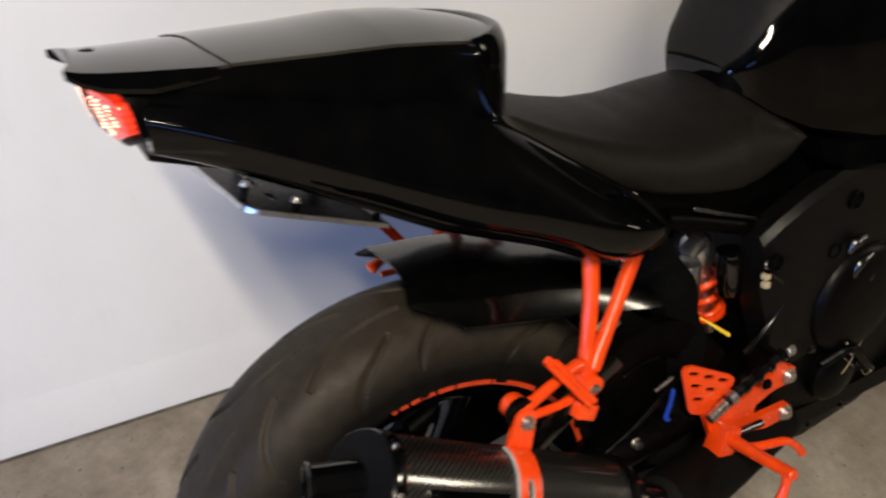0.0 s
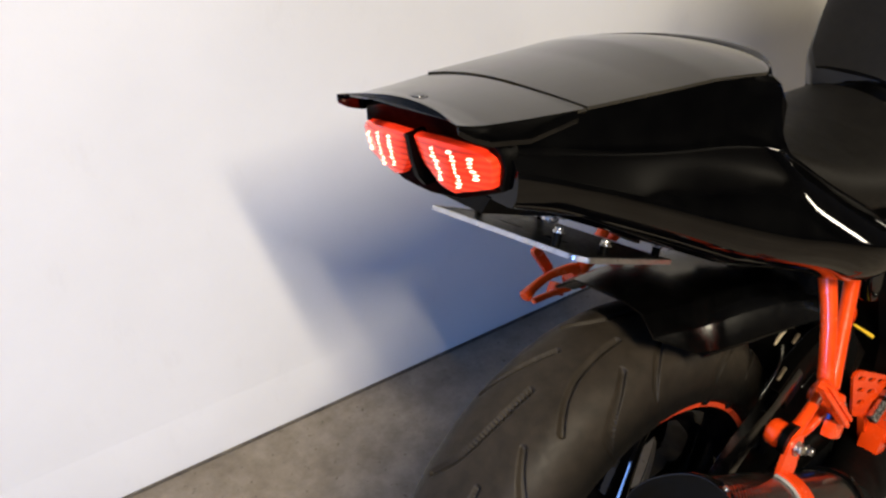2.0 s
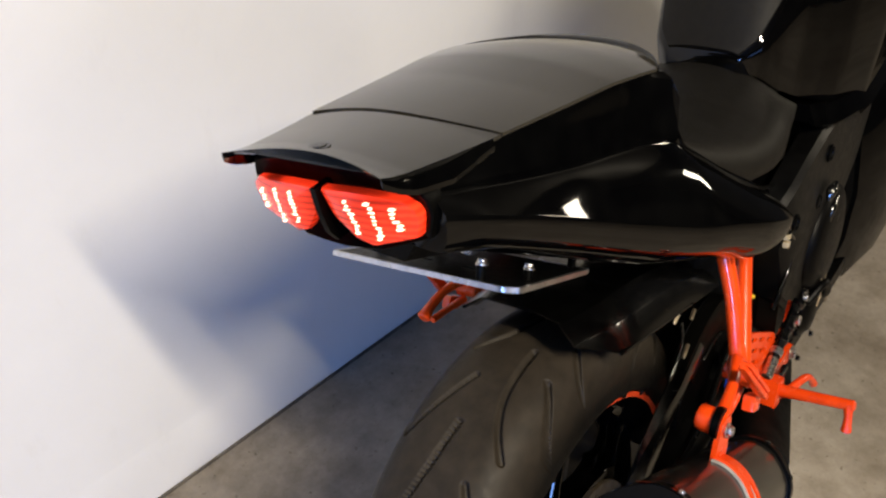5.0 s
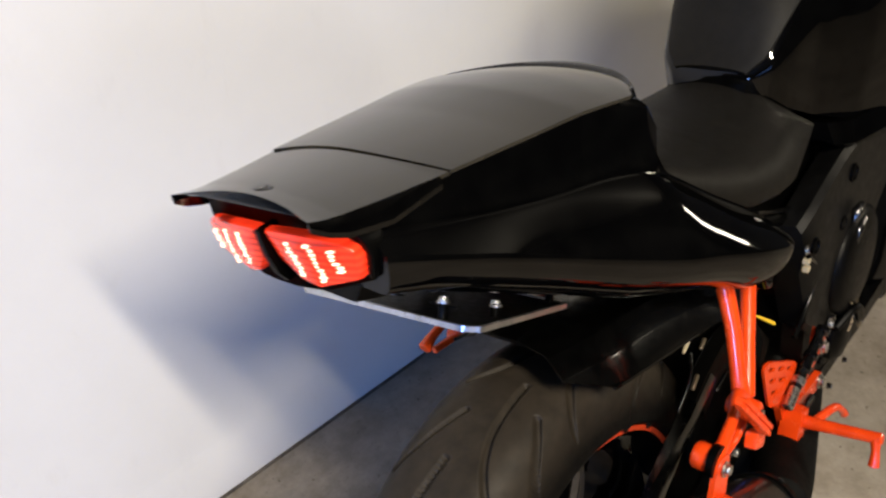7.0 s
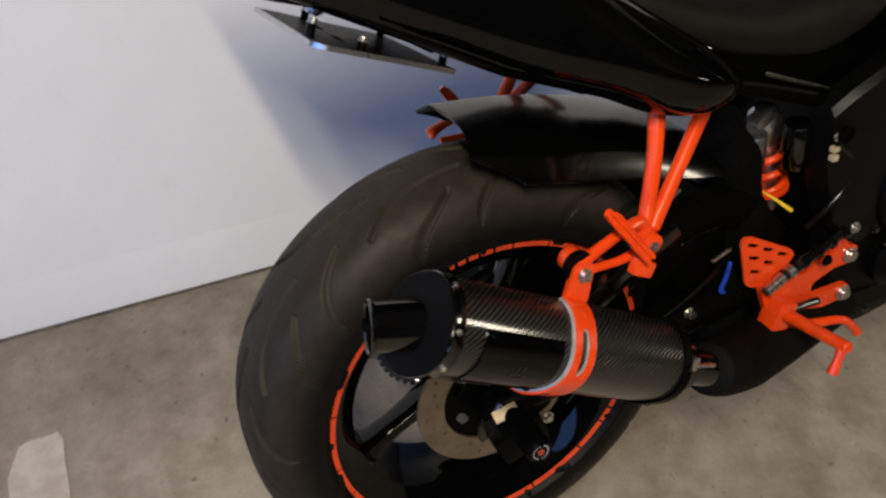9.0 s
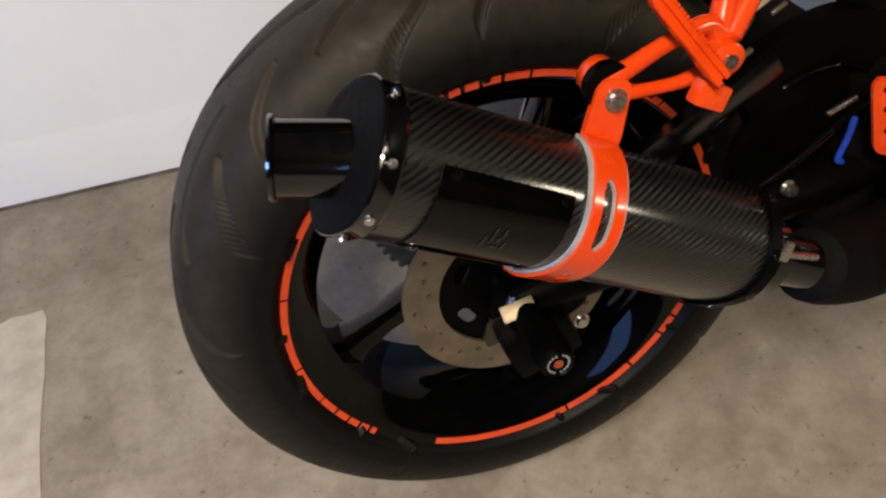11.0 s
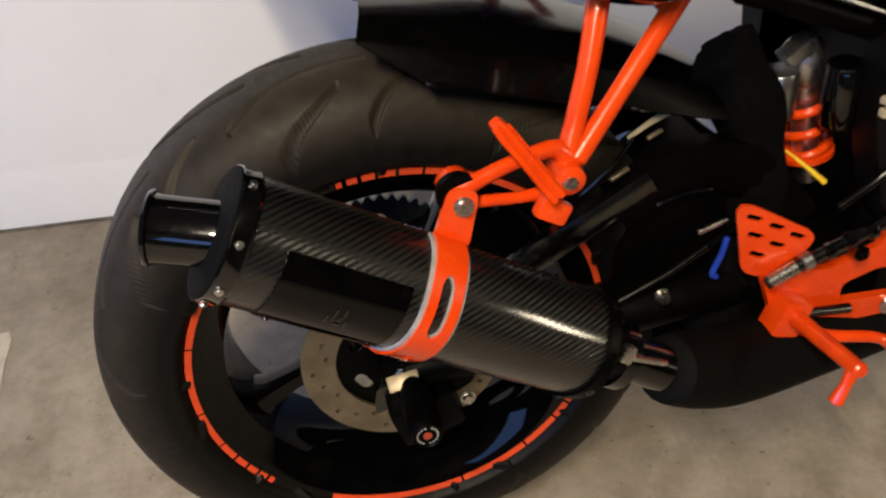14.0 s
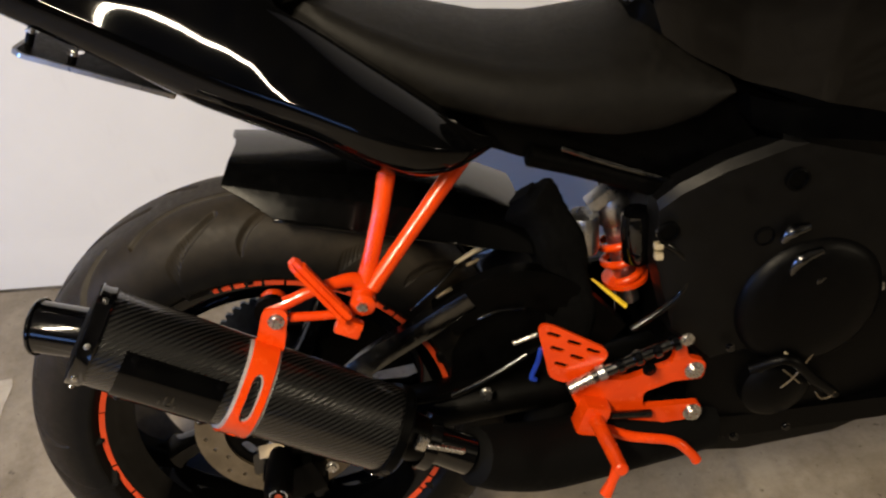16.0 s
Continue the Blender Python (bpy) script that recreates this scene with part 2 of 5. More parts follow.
for m, level in ((GLOSS, 0.0), (LID_SHEEN, 0.0), (SATIN, 0.06), (FRAME, 0.05), (VINYL, 0.17), (HUGGER, 0.16), (CLOTH, 0.05), (ANODISED, 0.2), (MATT_BLACK, 0.10), (ENGINE_BLACK, 0.10), (CARBON, 0.40), (ORANGE, 0.35)):
    shader(m).inputs["Specular IOR Level"].default_value = level

# ---- building helpers ----


def mesh_of(name, bm, sharp=38):
    me = bpy.data.meshes.new(name)
    bmesh.ops.recalc_face_normals(bm, faces=bm.faces[:])
    bm.to_mesh(me)
    bm.free()
    me.polygons.foreach_set("use_smooth", [True] * len(me.polygons))
    me.set_sharp_from_angle(angle=radians(sharp))
    return me


def part(name, bm, mat, parent, label="", sharp=38):
    me = mesh_of(name, bm, sharp)
    me.materials.append(mat)
    ob = new(name, me)
    ob.parent = parent
    return tagged(ob, label)


def catmull(knots, n):
    """n points for each step along a smooth curve through the knots."""
    k = [Vector(p) for p in knots]
    k = [2 * k[0] - k[1], *k, 2 * k[-1] - k[-2]]
    out = []
    for i in range(1, len(k) - 2):
        a, b, c, d = k[i - 1:i + 3]
        for j in range(n):
            t = j / n
            out.append(0.5 * (2 * b + (c - a) * t + (2 * a - 5 * b + 4 * c - d) * t * t + (3 * b - a - 3 * c + d) * t ** 3))
    out.append(k[-2])
    return out


def loft(rings, caps=True, bm=None, closed=True, uv=None):
    """Skin over rings of equal length. uv: (length along, length round) for each ring and point."""
    bm = bm or bmesh.new()
    rows = [[bm.verts.new(p) for p in ring] for ring in rings]
    n = len(rows[0])
    layer = bm.loops.layers.uv.new("unwrap") if uv else None
    for i in range(len(rows) - 1):
        for j in range(n if closed else n - 1):
            k = (j + 1) % n
            face = bm.faces.new((rows[i][j], rows[i][k], rows[i + 1][k], rows[i + 1][j]))
            if uv:
                v = uv[1]
                for lp, (a, b) in zip(face.loops, ((i, j), (i, j + 1), (i + 1, j + 1), (i + 1, j))):
                    lp[layer].uv = (uv[0][a], v[b])
    if caps and closed:
        bm.faces.new(rows[0][::-1])
        bm.faces.new(rows[-1])
    return bm


def frames(points):
    """Right-angled frames carried along a line of points."""
    pts = [Vector(p) for p in points]
    up = Vector((0, 0, 1))
    out = []
    for i, p in enumerate(pts):
        d = (pts[min(i + 1, len(pts) - 1)] - pts[max(i - 1, 0)]).normalized()
        if i == 0 and abs(d.dot(up)) > 0.95:
            up = Vector((1, 0, 0))
        side = d.cross(up).normalized()
        up = side.cross(d).normalized()
        out.append((p, side, up, d))
    return out


def tube(knots, radius, n=14, steps=6, smooth=True, bm=None, flat=1.0):
    """A round bar along knots. radius: a number, or one for each knot."""
    pts = catmull(knots, steps) if smooth and len(knots) > 2 else [Vector(k) for k in knots]
    if isinstance(radius, (tuple, list)):
        m = (len(pts) - 1) / (len(radius) - 1)
        rad = [radius[min(int(i / m), len(radius) - 2)] * (1 - (i / m - min(int(i / m), len(radius) - 2))) + radius[min(int(i / m), len(radius) - 2) + 1] * (i / m - min(int(i / m), len(radius) - 2)) for i in range(len(pts))]
    else:
        rad = [radius] * len(pts)
    fr = frames(pts)
    first, last = fr[0], fr[-1]
    rings = []

    def ring(p, s, u, r):
        return [p + r * (math.cos(2 * math.pi * j / n) * s + flat * math.sin(2 * math.pi * j / n) * u) for j in range(n)]
    e = min(rad[0], 0.25 * rad[0] + 0.001)
    rings.append(ring(first[0] - first[3] * e * 0.6, first[1], first[2], rad[0] * 0.72))
    rings += [ring(p, s, u, r) for (p, s, u, d), r in zip(fr, rad)]
    rings.append(ring(last[0] + last[3] * e * 0.6, last[1], last[2], rad[-1] * 0.72))
    return loft(rings, True, bm)


def lathe(profile, m, n=32, bm=None, shut=True):
    """profile: (radius, along) turned about m's z axis."""
    bm = bm or bmesh.new()
    rings = [[m @ Vector((r * math.cos(2 * math.pi * j / n), r * math.sin(2 * math.pi * j / n), a)) for j in range(n)] for r, a in profile]
    return loft(rings, shut, bm)


def ring_lathe(profile, m, n=64, bm=None):
    """A closed profile turned about m's z axis: a ring."""
    bm = bm or bmesh.new()
    rings = [[m @ Vector((r * math.cos(2 * math.pi * j / n), r * math.sin(2 * math.pi * j / n), a)) for r, a in profile] for j in range(n)]
    return loft(rings + [rings[0]], False, bm)


def rbox(sx, sy, sz, m, bevel=0.003, bm=None):
    bm = bm or bmesh.new()
    made = bmesh.ops.create_cube(bm, size=1.0, matrix=m @ Matrix.Diagonal((sx, sy, sz, 1)))
    edges = {e for v in made["verts"] for e in v.link_edges}
    if bevel:
        bmesh.ops.bevel(bm, geom=list(edges), offset=bevel, segments=2, affect="EDGES", profile=0.7)
    return bm


def circle2(x, y, r, n=16, start=0.0):
    return [(x + r * math.cos(start + 2 * math.pi * k / n), y + r * math.sin(start + 2 * math.pi * k / n)) for k in range(n)]


def slot2(x, y, length, width, angle, n=6):
    """Outline of a slot with round ends."""
    out = []
    for s in (1, -1):
        for k in range(n + 1):
            a = -math.pi / 2 + math.pi * k / n + (0 if s > 0 else math.pi)
            out.append((s * (length - width) / 2 + width / 2 * math.cos(a), width / 2 * math.sin(a)))
    c, d = math.cos(angle), math.sin(angle)
    return [(x + c * u - d * v, y + d * u + c * v) for u, v in out]


def rounded(corners, r, n=4):
    """Polygon with rounded corners."""
    out = []
    c = [Vector(p) for p in corners]
    for i in range(len(c)):
        a, b, d = c[i - 1], c[i], c[(i + 1) % len(c)]
        p, q = b + (a - b).normalized() * r, b + (d - b).normalized() * r
        for k in range(n + 1):
            t = k / n
            out.append(tuple((1 - t) ** 2 * p + 2 * t * (1 - t) * b + t * t * q))
    return out


def plate(outline, holes, thick, m, bm=None, bend=None):
    """Flat plate with holes in m's xy plane, its thickness along z."""
    bm = bm or bmesh.new()
    b = bmesh.new()
    edges = []
    for lp in (outline, *holes):
        vs = [b.verts.new((x, y, 0)) for x, y in lp]
        edges += [b.edges.new((vs[k], vs[(k + 1) % len(vs)])) for k in range(len(vs))]
    bmesh.ops.triangle_fill(b, use_beauty=True, use_dissolve=False, edges=edges, normal=(0, 0, 1))
    made = bmesh.ops.extrude_face_region(b, geom=b.faces[:])
    for g in made["geom"]:
        if isinstance(g, bmesh.types.BMVert):
            g.co.z += thick
    for v in b.verts:
        v.co = m @ (Vector(bend(*v.co)) if bend else v.co)
    tmp = bpy.data.meshes.new("tmp")
    b.to_mesh(tmp)
    b.free()
    bm.from_mesh(tmp)
    bpy.data.meshes.remove(tmp)
    return bm


def axes(origin, x, y=None, z=None):
    """A pose from an origin and two directions."""
    if z is not None:
        z = Vector(z).normalized()
        x = (Vector(x) - Vector(x).dot(z) * z).normalized()
        y = z.cross(x)
    else:
        x, y = Vector(x).normalized(), Vector(y)
        y = (y - y.dot(x) * x).normalized()
        z = x.cross(y)
    m = Matrix((x, y, z)).transposed().to_4x4()
    m.translation = origin
    return m


def along(a, b, up=(0, 0, 1)):
    """A pose at a whose z axis points to b."""
    d = Vector(b) - Vector(a)
    x = Vector(up).cross(d)
    return axes(a, x if x.length > 1e-6 else (1, 0, 0), z=d)


def bolt(name, at, normal, r, parent, mat=None, h=0.006, label=""):
    """Round cap bolt with a hex socket, on a washer."""
    m = along(at, Vector(at) + Vector(normal), (0.3, 0.1, 1))
    prof = [(r * 1.45, 0), (r * 1.45, 0.0012), (r, 0.0013), (r, h - 0.001), (r * 0.9, h), (r * 0.52, h)]
    bm = lathe(prof, m, 18, None, False)
    rows = [[m @ Vector((r * 0.5 * math.cos(math.pi * j / 3), r * 0.5 * math.sin(math.pi * j / 3), a)) for j in range(6)] for a in (h, h * 0.35)]
    loft(rows, True, bm)
    return part(name, bm, mat or STEEL, parent, label)

# ---- the garage ----


def structure(name, bm, mat, label, category):
    me = mesh_of(name, bm)
    me.materials.append(mat)
    return tagged(new(name, me), label, category, kind="structure")


def slab(x0, x1, y0, y1, z0, z1, m=Matrix()):
    bm = bmesh.new()
    bmesh.ops.create_cube(bm, size=1.0, matrix=m @ Matrix.Translation(((x0 + x1) / 2, (y0 + y1) / 2, (z0 + z1) / 2)) @ Matrix.Diagonal((x1 - x0, y1 - y0, z1 - z0, 1)))
    return bm


WALL_TURN = pose(0, 0.780, 0, 0, 0, -3.5)


def plinth():
    """Shallow plinth whose face tapers out into the wall."""
    return loft([[WALL_TURN @ Vector((x, y, z)) for y, z in ((-0.0030, 0.0), (-0.0030, 0.095), (0.0002, 0.135), (0.0002, 0.0))] for x in (-3.6, 4.6)])


structure("floor", slab(-3.2, 5.4, -3.6, 1.4, -0.15, 0), FLOOR, "worn grey beige concrete garage floor with dark specks", "floor")
structure("wall_north", slab(-3.6, 4.6, 0, 0.15, 0.0, 2.5, WALL_TURN), WALL, "white painted garage wall with faint scuffs", "wall")
structure("baseboard", plinth(), WALL, "low white painted plinth along the wall foot", "baseboard")
structure("trim_wall_gap", slab(-3.6, 4.6, -0.0090, -0.0048, 0.0, 0.0050, WALL_TURN), JOINT, "dark dirty joint where wall meets floor", "trim")
# Unseen walls added round the room; their near-black colour stands for dimness.
south = bmesh.new()
for x0, x1, z0, z1 in ((-3.2, -2.54, 0, 2.5), (-0.46, 5.4, 0, 2.5), (-2.54, -0.46, 0, 0.95), (-2.54, -0.46, 1.61, 2.5)):
    bmesh.ops.create_cube(south, size=1.0, matrix=Matrix.Translation(((x0 + x1) / 2, -3.675, (z0 + z1) / 2)) @ Matrix.Diagonal((x1 - x0, 0.15, z1 - z0, 1)))
structure("wall_south", south, DARK_WALL, "unseen garage wall, shade put into its colour, with a low window opening", "wall")
structure("wall_west", slab(-3.35, -3.2, -3.6, 1.4, 0, 2.5), DARK_WALL, "unseen garage wall, shade put into its colour", "wall")
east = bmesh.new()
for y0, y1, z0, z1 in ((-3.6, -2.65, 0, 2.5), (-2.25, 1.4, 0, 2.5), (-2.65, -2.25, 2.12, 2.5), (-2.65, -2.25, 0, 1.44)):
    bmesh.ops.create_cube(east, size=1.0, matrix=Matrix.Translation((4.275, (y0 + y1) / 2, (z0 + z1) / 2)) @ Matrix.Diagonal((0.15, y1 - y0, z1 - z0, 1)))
structure("wall_east", east, DARK_WALL, "unseen garage wall, shade put into its colour, with a high lit opening", "wall")
structure("wall_passage", slab(5.4, 5.55, -3.6, 1.4, 0, 2.5), DARK_WALL, "unseen wall behind the high opening, shade put into its colour", "wall")
structure("ceiling", slab(-3.4, 5.6, -3.8, 1.5, 2.5, 2.62), CEIL, "unseen grey garage ceiling, dimness put into its colour", "ceiling")


def floor_stripe():
    """Strip of worn paint with a ragged end."""
    random.seed(4)
    left = [(-0.705 + 0.006 * math.sin(9 * k) - 0.02 * (k > 0.9), -0.9 + 1.41 * k) for k in [i / 24 for i in range(25)]]
    right = [(-0.622 + 0.004 * random.uniform(-1, 1), -0.9 + 1.40 * (1 - i / 24)) for i in range(25)]
    end = [(-0.70, 0.514), (-0.682, 0.523), (-0.655, 0.519), (-0.632, 0.521)]
    return plate(left[:-1] + end + right, [], 0.001, pose(0, 0, 0.0005))


structure("trim_floor_stripe", floor_stripe(), STRIPE, "worn off-white painted stripe with a ragged end on concrete", "floor stripe")


def ceiling_fixture(at):
    """Tube batten: a slim tray with end caps over the tube."""
    base = tagged(new("ceiling_light"), "slim white fluorescent tube fixture under the ceiling", "ceiling light")
    base.location = at
    part("housing", loft([[Vector((x, y, z)) for x, z in ((-0.045, 0.008), (-0.050, 0.030), (-0.040, 0.058), (0.040, 0.058), (0.050, 0.030), (0.045, 0.008))] for y in (-0.64, 0.64)]), PEARL, base)
    for y in (-0.655, 0.655):
        part("end_cap", rbox(0.106, 0.03, 0.066, pose(0, y, 0.028), 0.006), PEARL, base)
    return base


ceiling_fixture(TUBE)

# ---- the motorcycle: x ahead, y to its left, z up from the rear axle, leaning on its side ----
LEAN_IN = Matrix(((0.99959, -0.02842, -0.00319), (0.02860, 0.99335, 0.11152), (0.0, -0.11157, 0.99376))).to_4x4()
LEAN_IN.translation = (-0.0044, 0.0860, 0.3269)
bike = tagged(new("motorcycle"), "black sport motorcycle with orange brackets and a carbon silencer", "motorcycle")
bike.matrix_world = LEAN_IN
MID = -0.022          # the bodywork's middle
WHEEL = -0.012        # the wheel's middle


# rear wheel
AXLE = axes((0.0025, -0.0095, -0.0029), (1, 0, 0), z=(0, -1, 0))    # its z points to the bike's right
TYRE_R = 0.3235


def tyre_mesh():
    """Tyre with curved grooves cut in its tread."""
    nu, nv = 1900, 230
    u = np.linspace(0, 2 * math.pi, nu, endpoint=False)
    s = np.linspace(-1, 1, nv)
    a = s * 2.10                                     # angle round the carcass
    wall = np.clip((abs(a) - 1.57) / 0.53, 0, 1)      # 0 at the shoulder, 1 at the bead
    half, crown = 0.0862, 0.080
    b = np.clip(abs(a), 0, 1.57)
    b = 1.57 * (b / 1.57) ** 1.35
    across = np.sign(a) * np.where(wall > 0, half - 0.014 * wall ** 2, half * np.sin(b) ** 0.58)
    drop = np.where(wall > 0, crown + 0.0125 * wall, crown * (1 - np.cos(b)))
    U, V = np.meshgrid(u, across, indexing="ij")
    D = np.meshgrid(u, drop, indexing="ij")[1].copy()
    cut = np.zeros_like(D)
    # knots of each groove: degrees on from the block's start, and place across
    pattern = (((0, 0.019), (7, 0.0215), (13, 0.026), (19, 0.038), (24.5, 0.056)), ((5.3, 0.053), (10, 0.067), (18.3, 0.083)), ((-7, 0.050), (-3, 0.064), (0.5, 0.079)),
               ((31.2, 0.0365), (35, 0.049), (40, 0.067)), ((21, -0.004), (31, -0.010), (40, -0.0225), (46, -0.046)), ((10.5, -0.0195), (19, -0.040), (27, -0.060)))
    for block in range(-4, 4):
        for line in pattern:
            knots = catmull([(radians(89.5 + 42.4 * block + d), v, 0) for d, v in line], 10)
            mean = sum(p.x for p in knots) / len(knots)
            near = np.abs((u - mean + math.pi) % (2 * math.pi) - math.pi) < max(abs(p.x - mean) for p in knots) + 0.03
            best = np.full((int(near.sum()), nv), 9.0)
            for p in knots:
                du = (U[near] - p.x + math.pi) % (2 * math.pi) - math.pi
                best = np.minimum(best, np.hypot(du * TYRE_R, V[near] - p.y))
            dip = np.clip(1.45 - best / 0.0034, 0, 1)
            cut[near] = np.maximum(cut[near], dip * dip * (3 - 2 * dip))
    R = TYRE_R - D - 0.0060 * cut
    R -= 0.0010 * (np.abs(D - 0.0835) < 0.0009)
    x, y, z = R * np.cos(U), R * np.sin(U), V
    pts = np.stack([x, y, z], -1).reshape(-1, 3)
    m = np.array(AXLE)
    pts = pts @ m[:3, :3].T + m[:3, 3]
    i, j = np.meshgrid(np.arange(nu), np.arange(nv - 1), indexing="ij")
    k = (i + 1) % nu
    quads = np.stack([i * nv + j, k * nv + j, k * nv + j + 1, i * nv + j + 1], -1).reshape(-1, 4)
    me = bpy.data.meshes.new("tyre")
    me.from_pydata(pts.tolist(), [], quads.tolist())
    me.polygons.foreach_set("use_smooth", [True] * len(me.polygons))
    me.materials.append(tyre_material(AXLE.translation))
    return me


rim_prof = [(0.2315, 0.076), (0.2325, 0.073), (0.2285, 0.070), (0.218, 0.062), (0.203, 0.045), (0.198, 0.02), (0.198, -0.02), (0.203, -0.045), (0.218, -0.062), (0.2285, -0.070), (0.2325, -0.073), (0.2315, -0.076), (0.224, -0.0755), (0.212, -0.067), (0.192, -0.05), (0.187, -0.02), (0.187, 0.02), (0.192, 0.05), (0.212, 0.067), (0.224, 0.0738)]
rear_wheel = part("rear_wheel", ring_lathe(rim_prof, AXLE, 128), GLOSS, bike, "gloss black cast wheel rim")
tyre = new("tyre", tyre_mesh())
tyre.parent = rear_wheel
tagged(tyre, "worn black rubber tyre with curved tread grooves")


def spoke(angle):
    rings = []
    for r, w, t in ((0.05, 0.030, 0.026), (0.09, 0.024, 0.022), (0.14, 0.022, 0.019), (0.175, 0.028, 0.022), (0.195, 0.046, 0.030)):
        ca, sa = math.cos(angle), math.sin(angle)
        ring = []
        for k in range(12):
            q = 2 * math.pi * k / 12
            w2 = w / 2 * math.copysign(abs(math.cos(q)) ** 0.6, math.cos(q))
            t2 = t * math.copysign(abs(math.sin(q)) ** 0.6, math.sin(q))
            ring.append(AXLE @ Vector((r * ca - w2 * sa, r * sa + w2 * ca, t2)))
        rings.append(ring)
    return loft(rings)


for k in range(5):
    part("spoke", spoke(radians(206 + 72 * k)), GLOSS, rear_wheel)
part("hub", lathe([(0.030, -0.085), (0.052, -0.07), (0.056, -0.02), (0.056, 0.02), (0.052, 0.055), (0.030, 0.07)], AXLE, 40), SATIN, rear_wheel)


def rim_tape(a0, a1):
    """A strip of tape on the rim's lip, between two angles."""
    n = max(2, int((a1 - a0) / 3))
    rings = []
    for k in range(n + 1):
        a = radians(a0 + (a1 - a0) * k / n)
        rings.append([AXLE @ Vector((r * math.cos(a), r * math.sin(a), h)) for r, h in ((0.2318, 0.0752), (0.2308, 0.0772), (0.2244, 0.0754), (0.2244, 0.0740))])
    return loft(rings)


def tape_run(start, way):
    """A run of tape: long strips, then ever shorter dashes."""
    a = start
    for length, gap in ((41.5, 0.8), (22.2, 0.8), (12.4, 0.8), (5.6, 1.0), (4.0, 1.0), (3.2, 1.1), (2.6, 1.2), (1.5, 1.0)):
        b = a + way * length
        part("rim_tape", rim_tape(min(a, b), max(a, b)), TAPE, rear_wheel, "orange reflective rim tape")
        a = b + way * gap


for start in (1.3, 121.3, 241.3):
    tape_run(start, 1)


def disc_mesh():
    holes = [circle2(0, 0, 0.076, 40)]
    for k in range(30):
        a = 2 * math.pi * k / 30
        r = 0.101 if k % 3 == 0 else 0.094 if k % 3 == 1 else 0.086
        holes.append(circle2(r * math.cos(a), r * math.sin(a), 0.0033, 8))
    return plate(circle2(0, 0, 0.113, 96), holes, 0.005, AXLE @ pose(0, 0, 0.074))


disc = part("brake_disc", disc_mesh(), DISC, rear_wheel, "drilled brown-grey steel brake disc")
part("disc_carrier", plate(circle2(0, 0, 0.076, 48), [circle2(0, 0, 0.03, 24)] + [slot2(0.056 * math.cos(a), 0.056 * math.sin(a), 0.026, 0.014, a + 1.57) for a in [radians(30 + 60 * k) for k in range(6)]], 0.004, AXLE @ pose(0, 0, 0.0705)), SATIN, rear_wheel)


def sprocket_mesh():
    out = []
    for k in range(45):
        for q, r in ((0.1, 0.104), (0.35, 0.110), (0.65, 0.110), (0.9, 0.104)):
            a = 2 * math.pi * (k + q) / 45
            out.append((r * math.cos(a), r * math.sin(a)))
    holes = [circle2(0, 0, 0.035, 24)] + [slot2(0.072 * math.cos(a), 0.072 * math.sin(a), 0.040, 0.026, a + 1.57) for a in [radians(20 + 72 * k) for k in range(5)]]
    return plate(out, holes, 0.006, AXLE @ pose(0, 0, -0.092))


part("sprocket", sprocket_mesh(), BLUE_ALLOY, rear_wheel, "blue-grey toothed rear sprocket")

# axle slider and caliper
slider = part("axle_slider", lathe([(0.0125, 0.0), (0.0135, 0.02), (0.0172, 0.045), (0.0182, 0.088), (0.0166, 0.097), (0.0150, 0.100), (0.0140, 0.0985)], AXLE @ pose(0, 0, 0.100), 32), SATIN, bike, "black axle slider puck")
part("slider_cap", lathe([(0.0046, 0), (0.0046, 0.0008), (0.0035, 0.0011)], AXLE @ pose(0, 0, 0.1987), 24), BADGE, slider, "orange centre badge")
for k in range(18):
    a = 2 * math.pi * k / 18
    if k % 9 != 4:
        part("lettering_bar", rbox(0.0018, 0.0019, 0.0006, AXLE @ pose(0.0104 * math.cos(a), 0.0104 * math.sin(a), 0.1990, 0, 0, math.degrees(a)), 0), PRIMER, slider)

caliper = part("brake_caliper", rbox(0.074, 0.046, 0.052, axes((0.014, -0.122, -0.050), (0.95, 0, 0.3), (0, -1, 0)), 0.010), SATIN, bike, "black rear brake caliper")
part("caliper_bracket", plate(rounded([(-0.030, -0.02), (0.02, -0.055), (0.075, -0.03), (0.06, 0.03), (-0.02, 0.035)], 0.014), [circle2(0.0, 0.0, 0.012)], 0.012, axes((0, -0.106, 0), (1, 0, 0), z=(0, -1, 0))), SATIN, caliper)
part("caliper_top", rbox(0.034, 0.017, 0.006, axes((-0.007, -0.135, 0.006), (0.96, -0.05, 0.16), (0.05, 0.74, 0.67)), 0.0015), DISC, caliper, "bright machined caliper top")
part("caliper_lug", plate(rounded([(-0.020, -0.032), (0.004, -0.026), (0.010, 0.006), (-0.016, 0.004)], 0.006, 3), [], 0.008, axes((-0.020, -0.112, -0.016), (1, 0, 0), z=(0, -1, 0))), GREY_ARM, caliper, "grey alloy caliper lug")
bolt("caliper_bolt", (0.062, -0.124, -0.048), (0, -1, 0.1), 0.006, caliper)
bolt("bracket_bolt", (0.045, -0.124, -0.045), (0, -1, 0.1), 0.004, caliper)
part("axle_nut", lathe([(0.020, 0), (0.020, 0.014), (0.017, 0.017), (0.010, 0.017)], AXLE @ pose(0, 0, 0.098), 6), STEEL, bike)

# silencer
CAN_D = Vector((0.841, 0.0, -0.541))
CAN_AT = Vector((0.0, -0.2273, 0.1906))
CAN = axes(CAN_AT, (0, -1, 0), z=CAN_D)   # x outwards, y across downwards, z along the can
CAN_A, CAN_B = 0.0583, 0.0500
